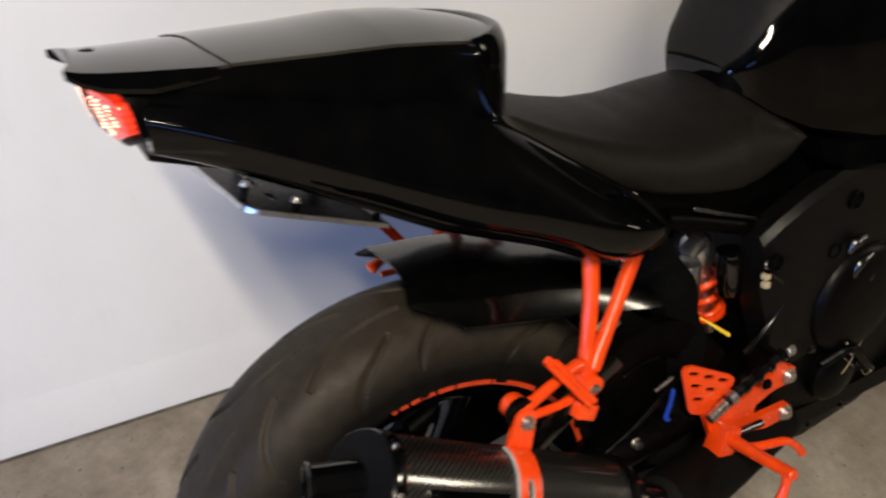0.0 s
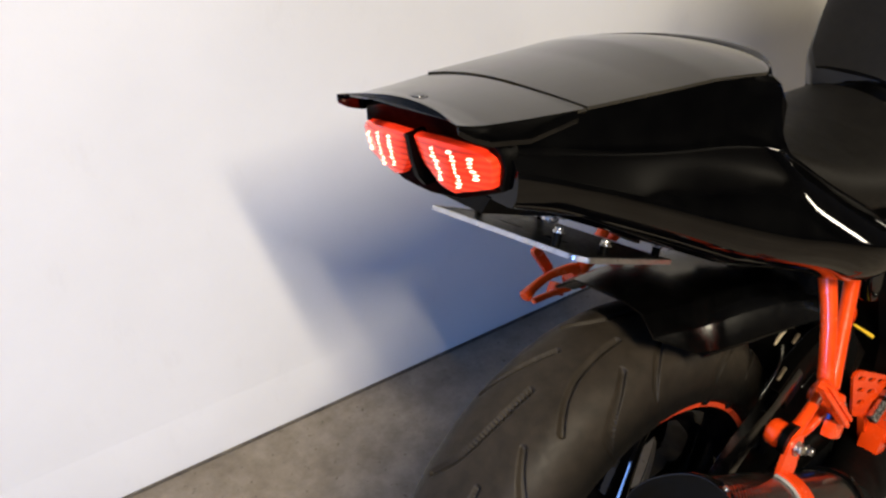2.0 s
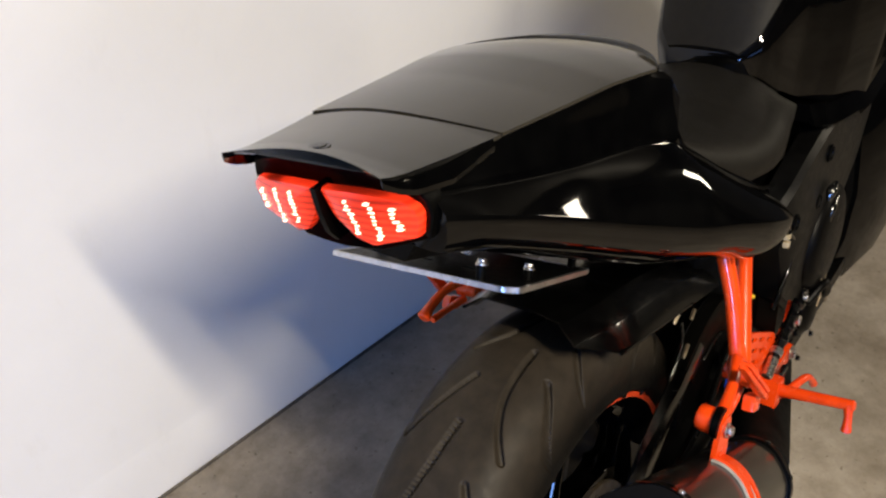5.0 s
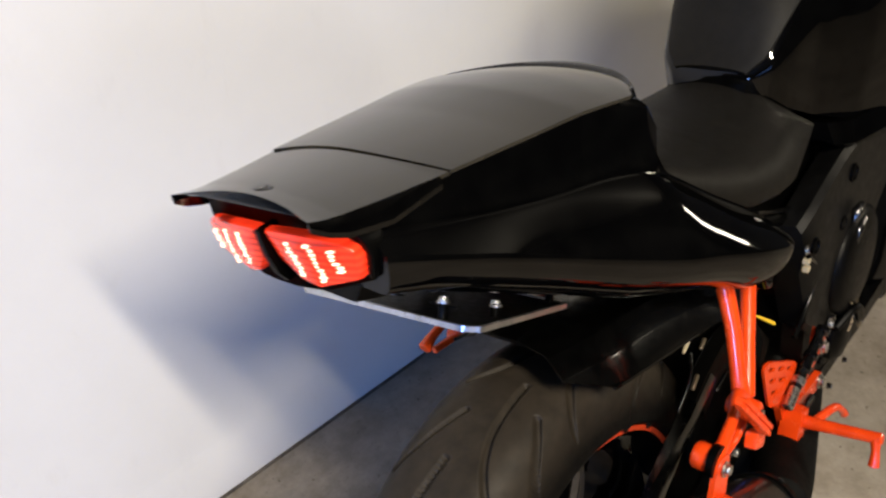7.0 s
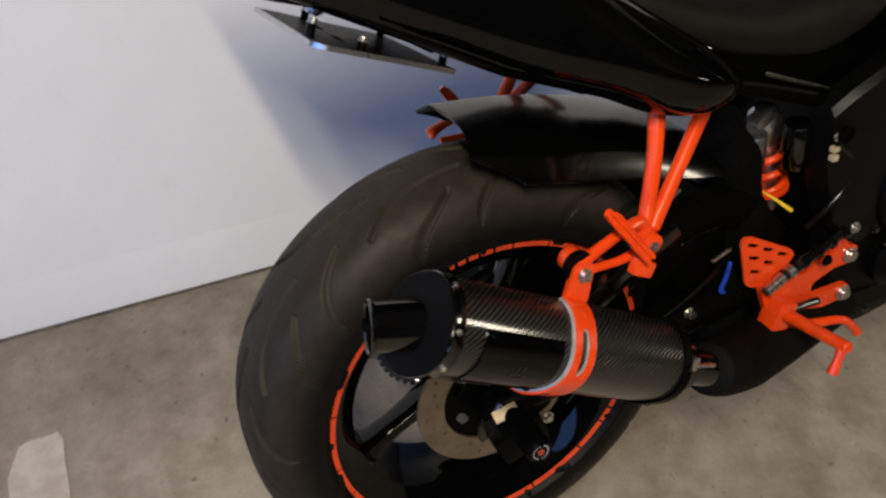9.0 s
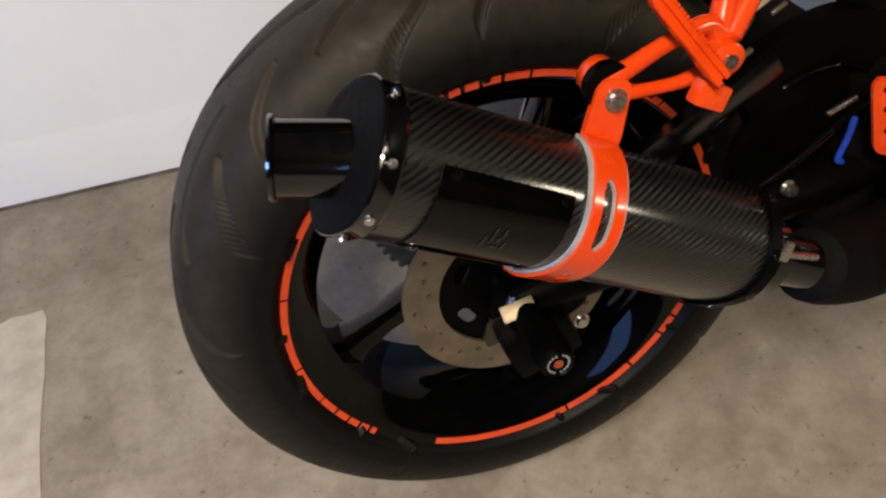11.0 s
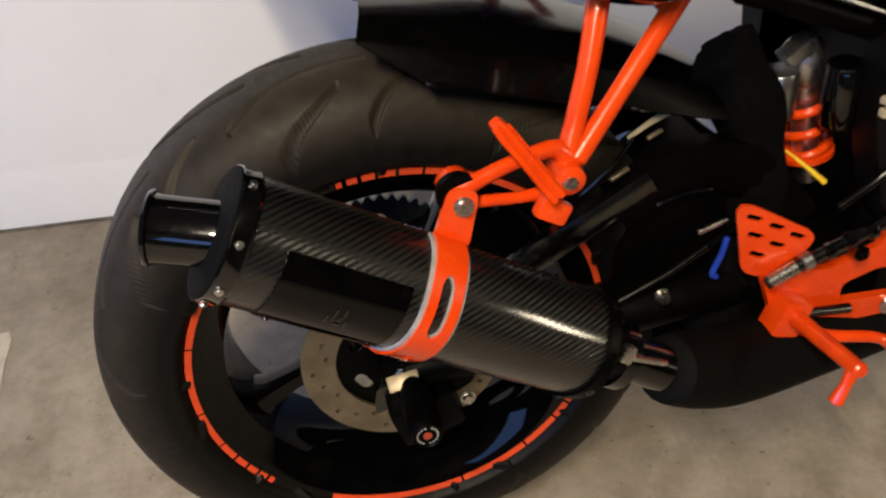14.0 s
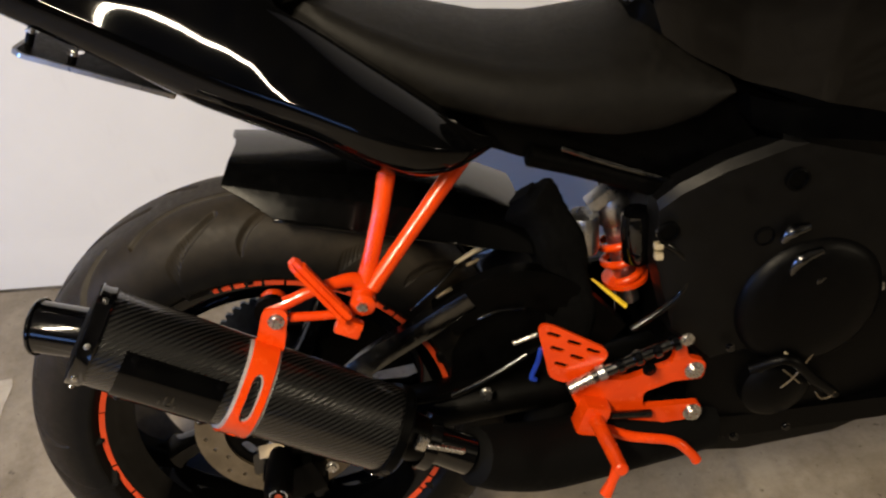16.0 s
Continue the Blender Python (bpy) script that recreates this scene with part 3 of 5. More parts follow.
CAN_TILT = -40.7


def can_ring(s, grow=0.0, n=72, a0=0.0, a1=360.0, scale=1.0, shut=True):
    out = []
    for k in range(n if shut else n + 1):
        q = radians(a0 + (a1 - a0) * k / n)
        c, d = math.cos(q), math.sin(q)
        # three soft flats on an oval
        r = 1.0 / (abs(c / (CAN_A * scale + grow)) ** 2.4 + abs(d / (CAN_B * scale + grow)) ** 2.4) ** (1 / 2.4)
        t = radians(CAN_TILT)
        x, y = r * c, r * d
        out.append(CAN @ Vector((x * math.cos(t) - y * math.sin(t), x * math.sin(t) + y * math.cos(t), s)))
    return out


def arc_lengths(ring):
    v = [0.0]
    for k in range(len(ring)):
        v.append(v[-1] + (ring[(k + 1) % len(ring)] - ring[k]).length)
    return v


stations = [-0.156 + 0.326 * k / 12 for k in range(13)]
ring0 = can_ring(0)
silencer = part("silencer", loft([can_ring(s, -0.002 * max(0, (s - 0.1) / 0.1)) for s in stations], True, None, True, (stations, arc_lengths(ring0))), CARBON, bike, "black carbon twill silencer can")
part("rear_band", loft([can_ring(s, g) for s, g in ((-0.151, -0.001), (-0.151, 0.002), (-0.153, 0.0030), (-0.159, 0.0022), (-0.1655, 0.0030), (-0.1668, 0.0022), (-0.1668, -0.004))], False), ANODISED, silencer, "gloss black end band", 22)
part("end_cap", loft([can_ring(-0.1660, 0.0012), can_ring(-0.1676, 0.0014), can_ring(-0.1684, -0.0010), can_ring(-0.1685, -0.0060), can_ring(-0.1705, -0.020), can_ring(-0.171, -0.026)]), MATT_BLACK, silencer, "", 22)
TIP_AT = CAN @ Vector((0.0, 0.0, -0.161))
tip = along(TIP_AT, TIP_AT + Vector((-0.95, 0.20, 0.195)))
part("outlet_tip", lathe([(0.0262, 0), (0.0262, 0.047), (0.027, 0.049), (0.0292, 0.050), (0.0296, 0.0518), (0.0286, 0.0536), (0.0265, 0.054), (0.0240, 0.052), (0.0235, 0.0), (0.0235, -0.02)], tip, 40), ANODISED, silencer, "short gloss black outlet tip with rolled lip")
part("front_band", loft([can_ring(s, g) for s, g in ((0.166, 0.0), (0.166, 0.0022), (0.177, 0.0022), (0.179, 0.0), (0.186, -0.020), (0.212, -0.024))]), SATIN, silencer, "", 25)
for q in (-30, 14, 52, 96, 140):
    p = can_ring(-0.1595, 0.003, 360)[q % 360]
    bolt("rivet", p, p - CAN @ Vector((0, 0, -0.1595)), 0.0022, silencer, STEEL, 0.0026)
    p = can_ring(0.172, 0.002, 360)[q % 360]
    bolt("rivet", p, p - CAN @ Vector((0, 0, 0.172)), 0.0028, silencer, ANODISED, 0.002)


def can_patch(s0, s1, a0, a1, g0, g1, n=20):
    rings = []
    for k in range(n + 1):
        q0 = a0 + (a1 - a0) * k / n
        lo = can_ring(s0, g0, 360, 0, 360)
        hi = can_ring(s1, g0, 360, 0, 360)
        lo2 = can_ring(s0, g1, 360, 0, 360)
        hi2 = can_ring(s1, g1, 360, 0, 360)
        i = int(round(q0)) % 360
        rings.append([lo[i], hi[i], hi2[i], lo2[i]])
    return loft(rings)


name_plate = part("name_plate", can_patch(-0.125, -0.024, 7, 88, 0.0004, 0.0020), GLOSS, silencer, "gloss black blank name plate")
for s, q in ((-0.115, 12), (-0.030, 12), (-0.115, 82), (-0.030, 82)):
    p = can_ring(s, 0.002, 360)[q % 360]
    bolt("rivet", p, p - CAN @ Vector((0, 0, s)), 0.0028, silencer, ANODISED, 0.002)
for s, q, w, h in ((-0.080, 50, 0.0016, 5), (-0.075, 44, 0.0014, 6), (-0.0715, 54, 0.0050, 1.2), (-0.068, 41, 0.0014, 4), (-0.064, 52, 0.0016, 4), (-0.070, 47, 0.0016, 2)):
    part("emblem", can_patch(s, s + w, q - h, q + h, 0.0021, 0.0026, 6), GREY_ARM, silencer, "small grey emblem strokes")

# strap round the silencer
STRAP_S = 0.003


def strap_mesh(width, g0, g1, slots, a_top=-46, a_low=150):
    """A band round the can from its top to below, with round-ended slots: (from, to, width) in degrees and metres."""
    marks = {a_top + (a_low - a_top) * k / 70 for k in range(71)}
    for lo, hi, w in slots:
        end = 26.0 * w / 0.026
        marks |= {lo, hi} | {lo + end * (1 - math.cos(math.pi / 2 * k / 7)) for k in range(1, 8)} | {hi - end * (1 - math.cos(math.pi / 2 * k / 7)) for k in range(1, 8)}
    marks = sorted(marks)

    def opening(q):
        for lo, hi, w in slots:
            end = 26.0 * w / 0.026
            if lo <= q <= hi:
                d = min(1.0, (q - lo) / end, (hi - q) / end)
                return w / 2 * math.sqrt(max(0.0, 1 - (1 - d) ** 2))
        return 0.0

    def at(q, s, g):
        c, d = math.cos(radians(q)), math.sin(radians(q))
        r = 1.0 / (abs(c / (CAN_A + g)) ** 2.4 + abs(d / (CAN_B + g)) ** 2.4) ** (1 / 2.4)
        t = radians(CAN_TILT)
        return CAN @ Vector((r * (c * math.cos(t) - d * math.sin(t)), r * (c * math.sin(t) + d * math.cos(t)), s))
    bm = bmesh.new()
    lo, hi, gap = [], [], []
    for q in marks:
        h = opening(q)
        cols = [-width / 2, -(width / 2 + h) / 2, -h, h, (width / 2 + h) / 2, width / 2]
        lo.append([bm.verts.new(at(q, STRAP_S + v, g0)) for v in cols])
        hi.append([bm.verts.new(at(q, STRAP_S + v, g1)) for v in cols])
        gap.append(h)
    kept = {(k, j) for k in range(len(marks) - 1) for j in range(5) if j != 2}
    for k, j in kept:
        bm.faces.new((hi[k][j], hi[k][j + 1], hi[k + 1][j + 1], hi[k + 1][j]))
        bm.faces.new((lo[k][j], lo[k + 1][j], lo[k + 1][j + 1], lo[k][j + 1]))
    for k in range(len(marks) - 1):
        for j, on in ((0, True), (5, True), (2, gap[k] + gap[k + 1] > 0), (3, gap[k] + gap[k + 1] > 0)):
            if on:
                bm.faces.new((hi[k][j], hi[k + 1][j], lo[k + 1][j], lo[k][j]))
    for k in (0, len(marks) - 1):
        for j in (0, 1, 3, 4):
            bm.faces.new((hi[k][j], hi[k][j + 1], lo[k][j + 1], lo[k][j]))
    bmesh.ops.remove_doubles(bm, verts=bm.verts[:], dist=1e-6)
    return bm


strap = part("silencer_strap", strap_mesh(0.0275, 0.0028, 0.0055, ((-9, 40, 0.0120), (66, 82, 0.009))), ORANGE, bike, "orange slotted strap round the silencer")
part("strap_lining", strap_mesh(0.0335, 0.0004, 0.0030, ((-7.5, 38.5, 0.0096), (67.5, 80.5, 0.0068))), PRIMER, strap, "grey worn strap edge")

# hangers for the passenger pegs
def hanger(flip):
    f = (lambda p: (p[0] + 0.012, 2 * MID - p[1], p[2] - 0.020)) if flip else (lambda p: p)
    bm = tube([f(p) for p in ((0.182, -0.170, 0.398), (0.168, -0.188, 0.352), (0.152, -0.202, 0.308), (0.143, -0.210, 0.284), (0.141, -0.214, 0.266))], (0.0098, 0.0089, 0.0088, 0.0100, 0.0118), 16)
    h = part("passenger_hanger", bm, ORANGE, bike, "orange powder-coated passenger peg hanger")
    part("front_tube", tube([f(p) for p in ((0.260, -0.163, 0.394), (0.235, -0.176, 0.368), (0.190, -0.196, 0.322), (0.149, -0.214, 0.280))], (0.0105, 0.0090, 0.0084, 0.0090), 16), ORANGE, h)
    part("top_web", plate(rounded([(0.196, 0.3935), (0.266, 0.3985), (0.268, 0.388), (0.250, 0.374), (0.236, 0.372), (0.230, 0.386)], 0.003, 2), [], 0.010, axes((0, f((0, -0.163, 0))[1] + 0.005, 0), (1, 0, 0), (0, 0, 1))), ORANGE, h)
    part("upper_arm", tube([f(p) for p in ((0.140, -0.211, 0.284), (0.128, -0.213, 0.293), (0.094, -0.222, 0.292), (0.065, -0.225, 0.284), (0.046, -0.224, 0.277))], (0.010, 0.0075, 0.0062, 0.0068, 0.0095), 14), ORANGE, h)
    part("lower_arm", tube([f(p) for p in ((0.128, -0.218, 0.258), (0.100, -0.222, 0.259), (0.062, -0.223, 0.263))], (0.0065, 0.0050, 0.0052), 12), ORANGE, h)
    part("lug", tube([f(p) for p in ((0.141, -0.200, 0.272), (0.138, -0.230, 0.270))], 0.0132, 18), ORANGE, h)
    if not flip:
        part("boss", lathe([(0.0125, 0), (0.0148, 0.003), (0.0148, 0.020), (0.0125, 0.023)], along((0.047, -0.204, 0.276), (0.047, -0.3, 0.273)), 28), ORANGE, h)
    rings = []
    for t, w, hh in ((0.0, 0.0066, 0.0060), (0.08, 0.0070, 0.0062), (0.5, 0.0060, 0.0056), (0.84, 0.0062, 0.0058), (0.95, 0.0056, 0.0052), (1.0, 0.0038, 0.0035)):
        c = Vector((0.121, -0.247, 0.270)).lerp(Vector((0.076, -0.236, 0.337)), t)
        u = Vector((0.80, 0.10, 0.50)).normalized()
        v = Vector((0.12, -0.97, -0.12)).normalized()
        rings.append([Vector(f(c + u * w * a + v * hh * q)) for a, q in ((-1, -0.8), (-0.8, -1), (0.8, -1), (1, -0.8), (1, 0.75), (0.85, 1), (0.22, 1), (0.14, 0.55), (-0.14, 0.55), (-0.22, 1), (-0.85, 1), (-1, 0.75))])
    peg = part("passenger_peg", loft(rings), ORANGE, h, "folded orange passenger peg", 30)
    for k in range(15):
        c = Vector((0.121, -0.247, 0.270)).lerp(Vector((0.076, -0.236, 0.337)), 0.22 + 0.045 * k)
        c += Vector((0.80, 0.10, 0.50)).normalized() * 0.0058
        part("tooth", rbox(0.0042, 0.009, 0.0024, axes(f(c), (0.80, 0.1, 0.50), (0.12, -0.97, -0.12)), 0.0005), ORANGE, h)
    bolt("peg_bolt", f((0.138, -0.231, 0.271)), (0, 1 if flip else -1, 0.15), 0.0050, h)
    part("clevis", rbox(0.027, 0.014, 0.019, axes(f((0.121, -0.236, 0.251)), (0.85, 0, -0.5), (0, -1, 0.1)), 0.004), ORANGE, h)

    return h


hanger(False)
hanger(True)
# tab that joins strap and hanger
part("strap_tab", plate(rounded([(-0.019, -0.040), (0.012, -0.040), (0.0125, 0.015), (-0.0125, 0.015)], 0.011, 6), [], 0.006, axes((0.048, -0.228, 0.268), (0.95, -0.06, -0.22), (0.30, 0.02, 1))), ORANGE, strap)
bolt("strap_bolt", (0.049, -0.235, 0.268), (0.0, -1, 0.12), 0.0058, strap, STEEL, 0.006)
part("tab_spacer", lathe([(0.017, -0.004), (0.0175, 0.004)], along((0.046, -0.226, 0.277), (0.047, -0.3, 0.275)), 24), SATIN, strap)


def lerp_row(table, x):
    """Straight-line reading of a table of (x, a, b, ...)."""
    for lo, hi in zip(table, table[1:]):
        if x <= hi[0]:
            t = max(0.0, (x - lo[0]) / (hi[0] - lo[0]))
            return [a + (b - a) * t for a, b in zip(lo[1:], hi[1:])]
    return list(table[-1][1:])


# tail: x, edge z, edge half width, valley z, valley half width, shoulder half width, shoulder z, bottom half width, bottom z
TAIL = [
    (-0.242, 0.668, 0.0755, 0.656, 0.0785, 0.084, 0.645, 0.078, 0.613),
    (-0.190, 0.6655, 0.0810, 0.640, 0.088, 0.104, 0.624, 0.077, 0.588),
    (-0.130, 0.662, 0.0875, 0.622, 0.096, 0.117, 0.595, 0.081, 0.552),
    (-0.060, 0.657, 0.0960, 0.604, 0.105, 0.133, 0.557, 0.087, 0.510),
    (0.010, 0.652, 0.1045, 0.590, 0.115, 0.156, 0.520, 0.098, 0.468),
    (0.055, 0.6440, 0.1095, 0.577, 0.124, 0.171, 0.498, 0.108, 0.449),
    (0.078, 0.6390, 0.112, 0.570, 0.128, 0.179, 0.491, 0.114, 0.440),
    (0.082, 0.600, 0.119, 0.566, 0.128, 0.180, 0.489, 0.115, 0.438),
    (0.092, 0.562, 0.127, 0.558, 0.129, 0.183, 0.486, 0.117, 0.434),
    (0.122, 0.541, 0.128, 0.538, 0.130, 0.192, 0.474, 0.124, 0.421),
    (0.148, 0.520, 0.132, 0.517, 0.134, 0.199, 0.463, 0.133, 0.404),
    (0.175, 0.499, 0.138, 0.496, 0.140, 0.203, 0.451, 0.142, 0.393),
    (0.210, 0.473, 0.150, 0.470, 0.153, 0.203, 0.436, 0.149, 0.386),
    (0.240, 0.449, 0.160, 0.446, 0.162, 0.194, 0.424, 0.150, 0.387),
    (0.268, 0.424, 0.152, 0.422, 0.153, 0.176, 0.412, 0.146, 0.395),
    (0.288, 0.409, 0.136, 0.408, 0.137, 0.146, 0.407, 0.136, 0.402),
]


FLARE = 0.013   # how far the cowl's front edge curls outwards


def tail_ring(x, n=9, m=30, k_bulge=26):
    """Section of the tail: a hollow flank under the lid's edge, a rounded bulge below it, then a tucked-in foot."""
    def smooth(reach):
        rows = [(lerp_row(TAIL, x + reach * d / 6), 1 + math.cos(math.pi * d / 7)) for d in range(-6, 7)]
        return [sum(r[c] * f for r, f in rows) / sum(f for r, f in rows) for c in range(8)]
    zt, wt, zv, wv, ws, zs, wb, zb = smooth(0.012 + 0.014 * max(0.0, min(1.0, (x - 0.095) / 0.025)))
    if x < 0.10:
        # long even curves along the flank
        soft, f = smooth(0.035), min(1.0, (0.10 - x) / 0.04, max(0.0, x + 0.21) / 0.04)
        zv, wv, ws, zs = [a + (b - a) * f for a, b in zip((zv, wv, ws, zs), soft[2:6])]
    if x < 0.078:
        zt, wt = lerp_row(TAIL, min(x, 0.078))[:2]
    lip = FLARE * max(0.0, (x + 0.005) / 0.085) ** 4 if x < 0.0805 else 0.0
    swell = max(0.0, min(1.0, (x + 0.12) / 0.15))
    swell = 0.30 * swell * swell * (3 - 2 * swell)
    half = [(0.0, zt - 0.004), (0.5 * wt, zt - 0.004), (0.93 * wt, zt - 0.003), (wt, zt)]
    for k in range(1, m + 1):
        t = k / m
        half.append((wt + (wv - wt) * (0.45 * t + 0.55 * t ** 4) + lip * min(1.0, t / 0.1) * (1 - t) ** 0.6, zt + (zv - zt) * t))
    for k in range(1, k_bulge + 1):
        t = k / k_bulge * math.pi / 2
        s = k / k_bulge
        w_round, z_round = wv + (ws - wv) * math.sin(t), zs + (zv - zs) * math.cos(t) if k < k_bulge else zs
        w_flat, z_flat = wv + (ws - wv) * s ** 0.9, zv + (zs - zv) * s
        half.append((w_flat + (w_round - w_flat) * swell, z_flat + (z_round - z_flat) * swell))
    for k in range(1, n + 1):
        t = k / n * math.pi / 2
        half.append((wb + (ws - wb) * math.cos(t) ** 0.8 if k < n else wb, zs + (zb - zs) * math.sin(t)))
    half.append((0.0, zb + 0.004))
    return [Vector((x, MID - w, z)) for w, z in half] + [Vector((x, MID + w, z)) for w, z in half[-2:0:-1]]


tail = part("tail_fairing", loft([tail_ring(-0.224 + 0.512 * k / 140) for k in range(141)]), GLOSS, bike, "gloss black tail fairing", 60)
TAIL_ROLL = pose(0, -0.10, 0.655, -1.8, 0, 0) @ pose(0, 0.10, -0.655)   # the tail sits a little askew
tail.matrix_local = TAIL_ROLL


# lid of the tail: x, edge z, half width, crown
LID = [(-0.172, 0.6675, 0.0855, 0.008), (-0.156, 0.6663, 0.0868, 0.008), (-0.060, 0.658, 0.0975, 0.010), (0.000, 0.6535, 0.1045, 0.013), (0.040, 0.648, 0.110, 0.016), (0.066, 0.6435, 0.1125, 0.016), (0.076, 0.6415, 0.1085, 0.015)]


def joint_x(v):
    """Where the two lids meet: a slightly slanting, curved line. v: -1 the bike's right edge, 1 the left."""
    return -0.156 - 0.012 * v + 0.003 * math.sin(3.0 * v)


def seat_cowl(x1, lift, thick, n=40, m=32):
    rings = []
    for k in range(n + 1):
        top, low = [], []
        for j in range(m + 1):
            v = -1 + 2 * j / m
            x = joint_x(v) + (x1 - joint_x(v)) * k / n
            z, w, c = lerp_row(LID, x)
            h = c * (1 - v * v)
            bulge = 0.062 * (x / 0.076) ** 1.5 * max(0.0, 1 - v * v) ** 0.8 if x > 0 else 0.0
            fall = -0.25 * bulge - 1.2 * bulge * bulge
            top.append(Vector((x + bulge, MID + v * w, z + lift + h + fall)))
            low.append(Vector((x + bulge, MID + v * w, z + lift - thick + h + fall)))
        rings.append(top + low[::-1])
    return loft(rings)


# rear lid: x, crease z, crease half width, crown, tip half width, tip z
REAR_LID = [(-0.275, 0.6885, 0.0785, 0.008, 0.0795, 0.6860), (-0.262, 0.6840, 0.0790, 0.0085, 0.083, 0.6760), (-0.246, 0.6800, 0.0795, 0.0090, 0.085, 0.6680), (-0.210, 0.674, 0.0825, 0.009, 0.089, 0.6600), (-0.158, 0.6665, 0.0868, 0.008, 0.0885, 0.6600), (-0.140, 0.6650, 0.0885, 0.008, 0.0895, 0.6600)]


def twist(p):
    """The tail's very end hangs lower on the bike's left."""
    return Vector((p[0], p[1], p[2] - 0.06 * max(0.0, min(1.0, (-0.15 - p[0]) / 0.12)) * (p[1] + 0.10)))


def rear_lid():
    """Thin crowned shell whose rear edge bows forward between two pointed tips."""
    rings = []
    for k in range(31):
        top, low = [], []
        for j in range(25):
            v = -1 + j / 12
            x0 = -0.2725 + 0.013 * (1 - v * v)
            x = x0 + (joint_x(v) - 0.002 - x0) * k / 30
            z, w, c, wt, zt = lerp_row(REAR_LID, x)
            y = MID - 0.005 * min(1.0, (-0.157 - x) / 0.10) + v * w
            thick = 0.0065 if k else 0.0045
            top.append(twist((x, y, z + c * (1 - v * v))))
            low.append(twist((x + 0.002, y, z + c * (1 - v * v) - thick * (1 - 0.5 * abs(v) ** 4))))
        rings.append(top + low[::-1])
    return loft(rings)


def lid_wing(s):
    """Sloping gloss side of the rear lid that runs out to a pointed tip."""
    rings = []
    for k in range(31):
        x = -0.2725 + 0.117 * k / 30
        z, w, c, wt, zt = lerp_row(REAR_LID, x)
        top = [(w + (wt - w) * j / 6, z + (zt - z) * (j / 6) ** 1.3) for j in range(7)]
        mid = MID - 0.005 * min(1.0, max(0.0, (-0.157 - x) / 0.10))
        rings.append([twist((x, mid + s * a, b)) for a, b in top] + [twist((x, mid + s * (a - 0.001), b - 0.0042)) for a, b in top[::-1]])
    return loft(rings)


rear = part("rear_lid", rear_lid(), LID_SHEEN, tail, "gloss black rear lid with painted-in sheen and a screw", 30)
for s in (1, -1):
    part("lid_wing", lid_wing(s), GLOSS, tail, "gloss black sloping side", 30)
part("seat_cowl", seat_cowl(0.076, 0.001, 0.003), LID_SHEEN, tail, "gloss black single-seat cowl with painted-in sheen", 30)
bolt("lid_screw", (-0.246, MID - 0.004, 0.6850), (0.02, 0, 1), 0.0055, tail, ANODISED, 0.002)


def cowl_front():
    """Front of the cowl: a rounded black crest ahead of the lid, then an upright face over the seat."""
    rings = []
    for out, drop in ((0.056, 0.000), (0.064, 0.0035), (0.073, 0.0040), (0.081, 0.000), (0.086, -0.009), (0.088, -0.020), (0.087, -0.036), (0.084, -0.060), (0.080, -0.090)):
        ring = []
        for j in range(33):
            v = -1 + 2 * j / 32
            s = max(0.0, 1 - v * v) ** 0.8
            fall = -0.25 * 0.062 * s - 1.2 * (0.062 * s) ** 2
            side = 0.1085 + 0.004 * min(1.0, -drop / 0.02)
            ring.append(Vector((0.0765 + out * s, MID + v * side, max(0.556, 0.6395 + 0.015 * (1 - v * v) + fall + drop))))
        rings.append(ring)
    return loft(rings, False, None, False)


part("cowl_front", cowl_front(), GLOSS, tail)

# tail lights
LENS = [(0.0035, 0.6605), (0.030, 0.6610), (0.0690, 0.6560), (0.0770, 0.6485), (0.0782, 0.6420), (0.0735, 0.6235), (0.0370, 0.6130), (0.0240, 0.6175), (0.0085, 0.6370)]


def lens_face(u, z, d):
    """A place on the curved face of the tail light. u: metres from the middle, d: metres inwards."""
    return twist((-0.2520 + 0.014 * (u / 0.083) ** 2 - 0.09 * max(0.0, u) + 0.16 * (0.658 - z) + d, MID + u, z))


def lens(side):
    """A bulged six-cornered lens. side: -1 the bike's right."""
    outline = rounded([(0.004 + (u - 0.004) * 1.03, z) for u, z in LENS], 0.0022, 3)
    cu, cz = 0.043, 0.638
    rings = []
    for s, d in ((0.92, 0.008), (1.0, 0.005), (1.0, 0.0), (0.97, -0.0026), (0.6, -0.0052), (0.05, -0.006)):
        rings.append([lens_face(side * (cu + (u - cu) * s), cz + (z - cz) * s, d) for u, z in outline])
    return loft(rings)


def light_housing():
    """Black bowl behind both lenses with a keel below them."""
    half = [(0.0, 0.680), (0.040, 0.678), (0.076, 0.668), (0.0845, 0.652), (0.0855, 0.640), (0.0795, 0.6195), (0.039, 0.6055), (0.022, 0.604), (0.0, 0.602)]
    shape = half + [(-u, z) for u, z in half[-2:0:-1]]
    rings = []
    for d, s in ((0.022, 0.15), (0.014, 0.80), (0.0040, 0.975), (0.0045, 1.0), (0.016, 1.0), (0.045, 0.86)):
        rings.append([lens_face(u * s, 0.640 + (z - 0.640) * s, d) for u, z in shape])
    return loft(rings)


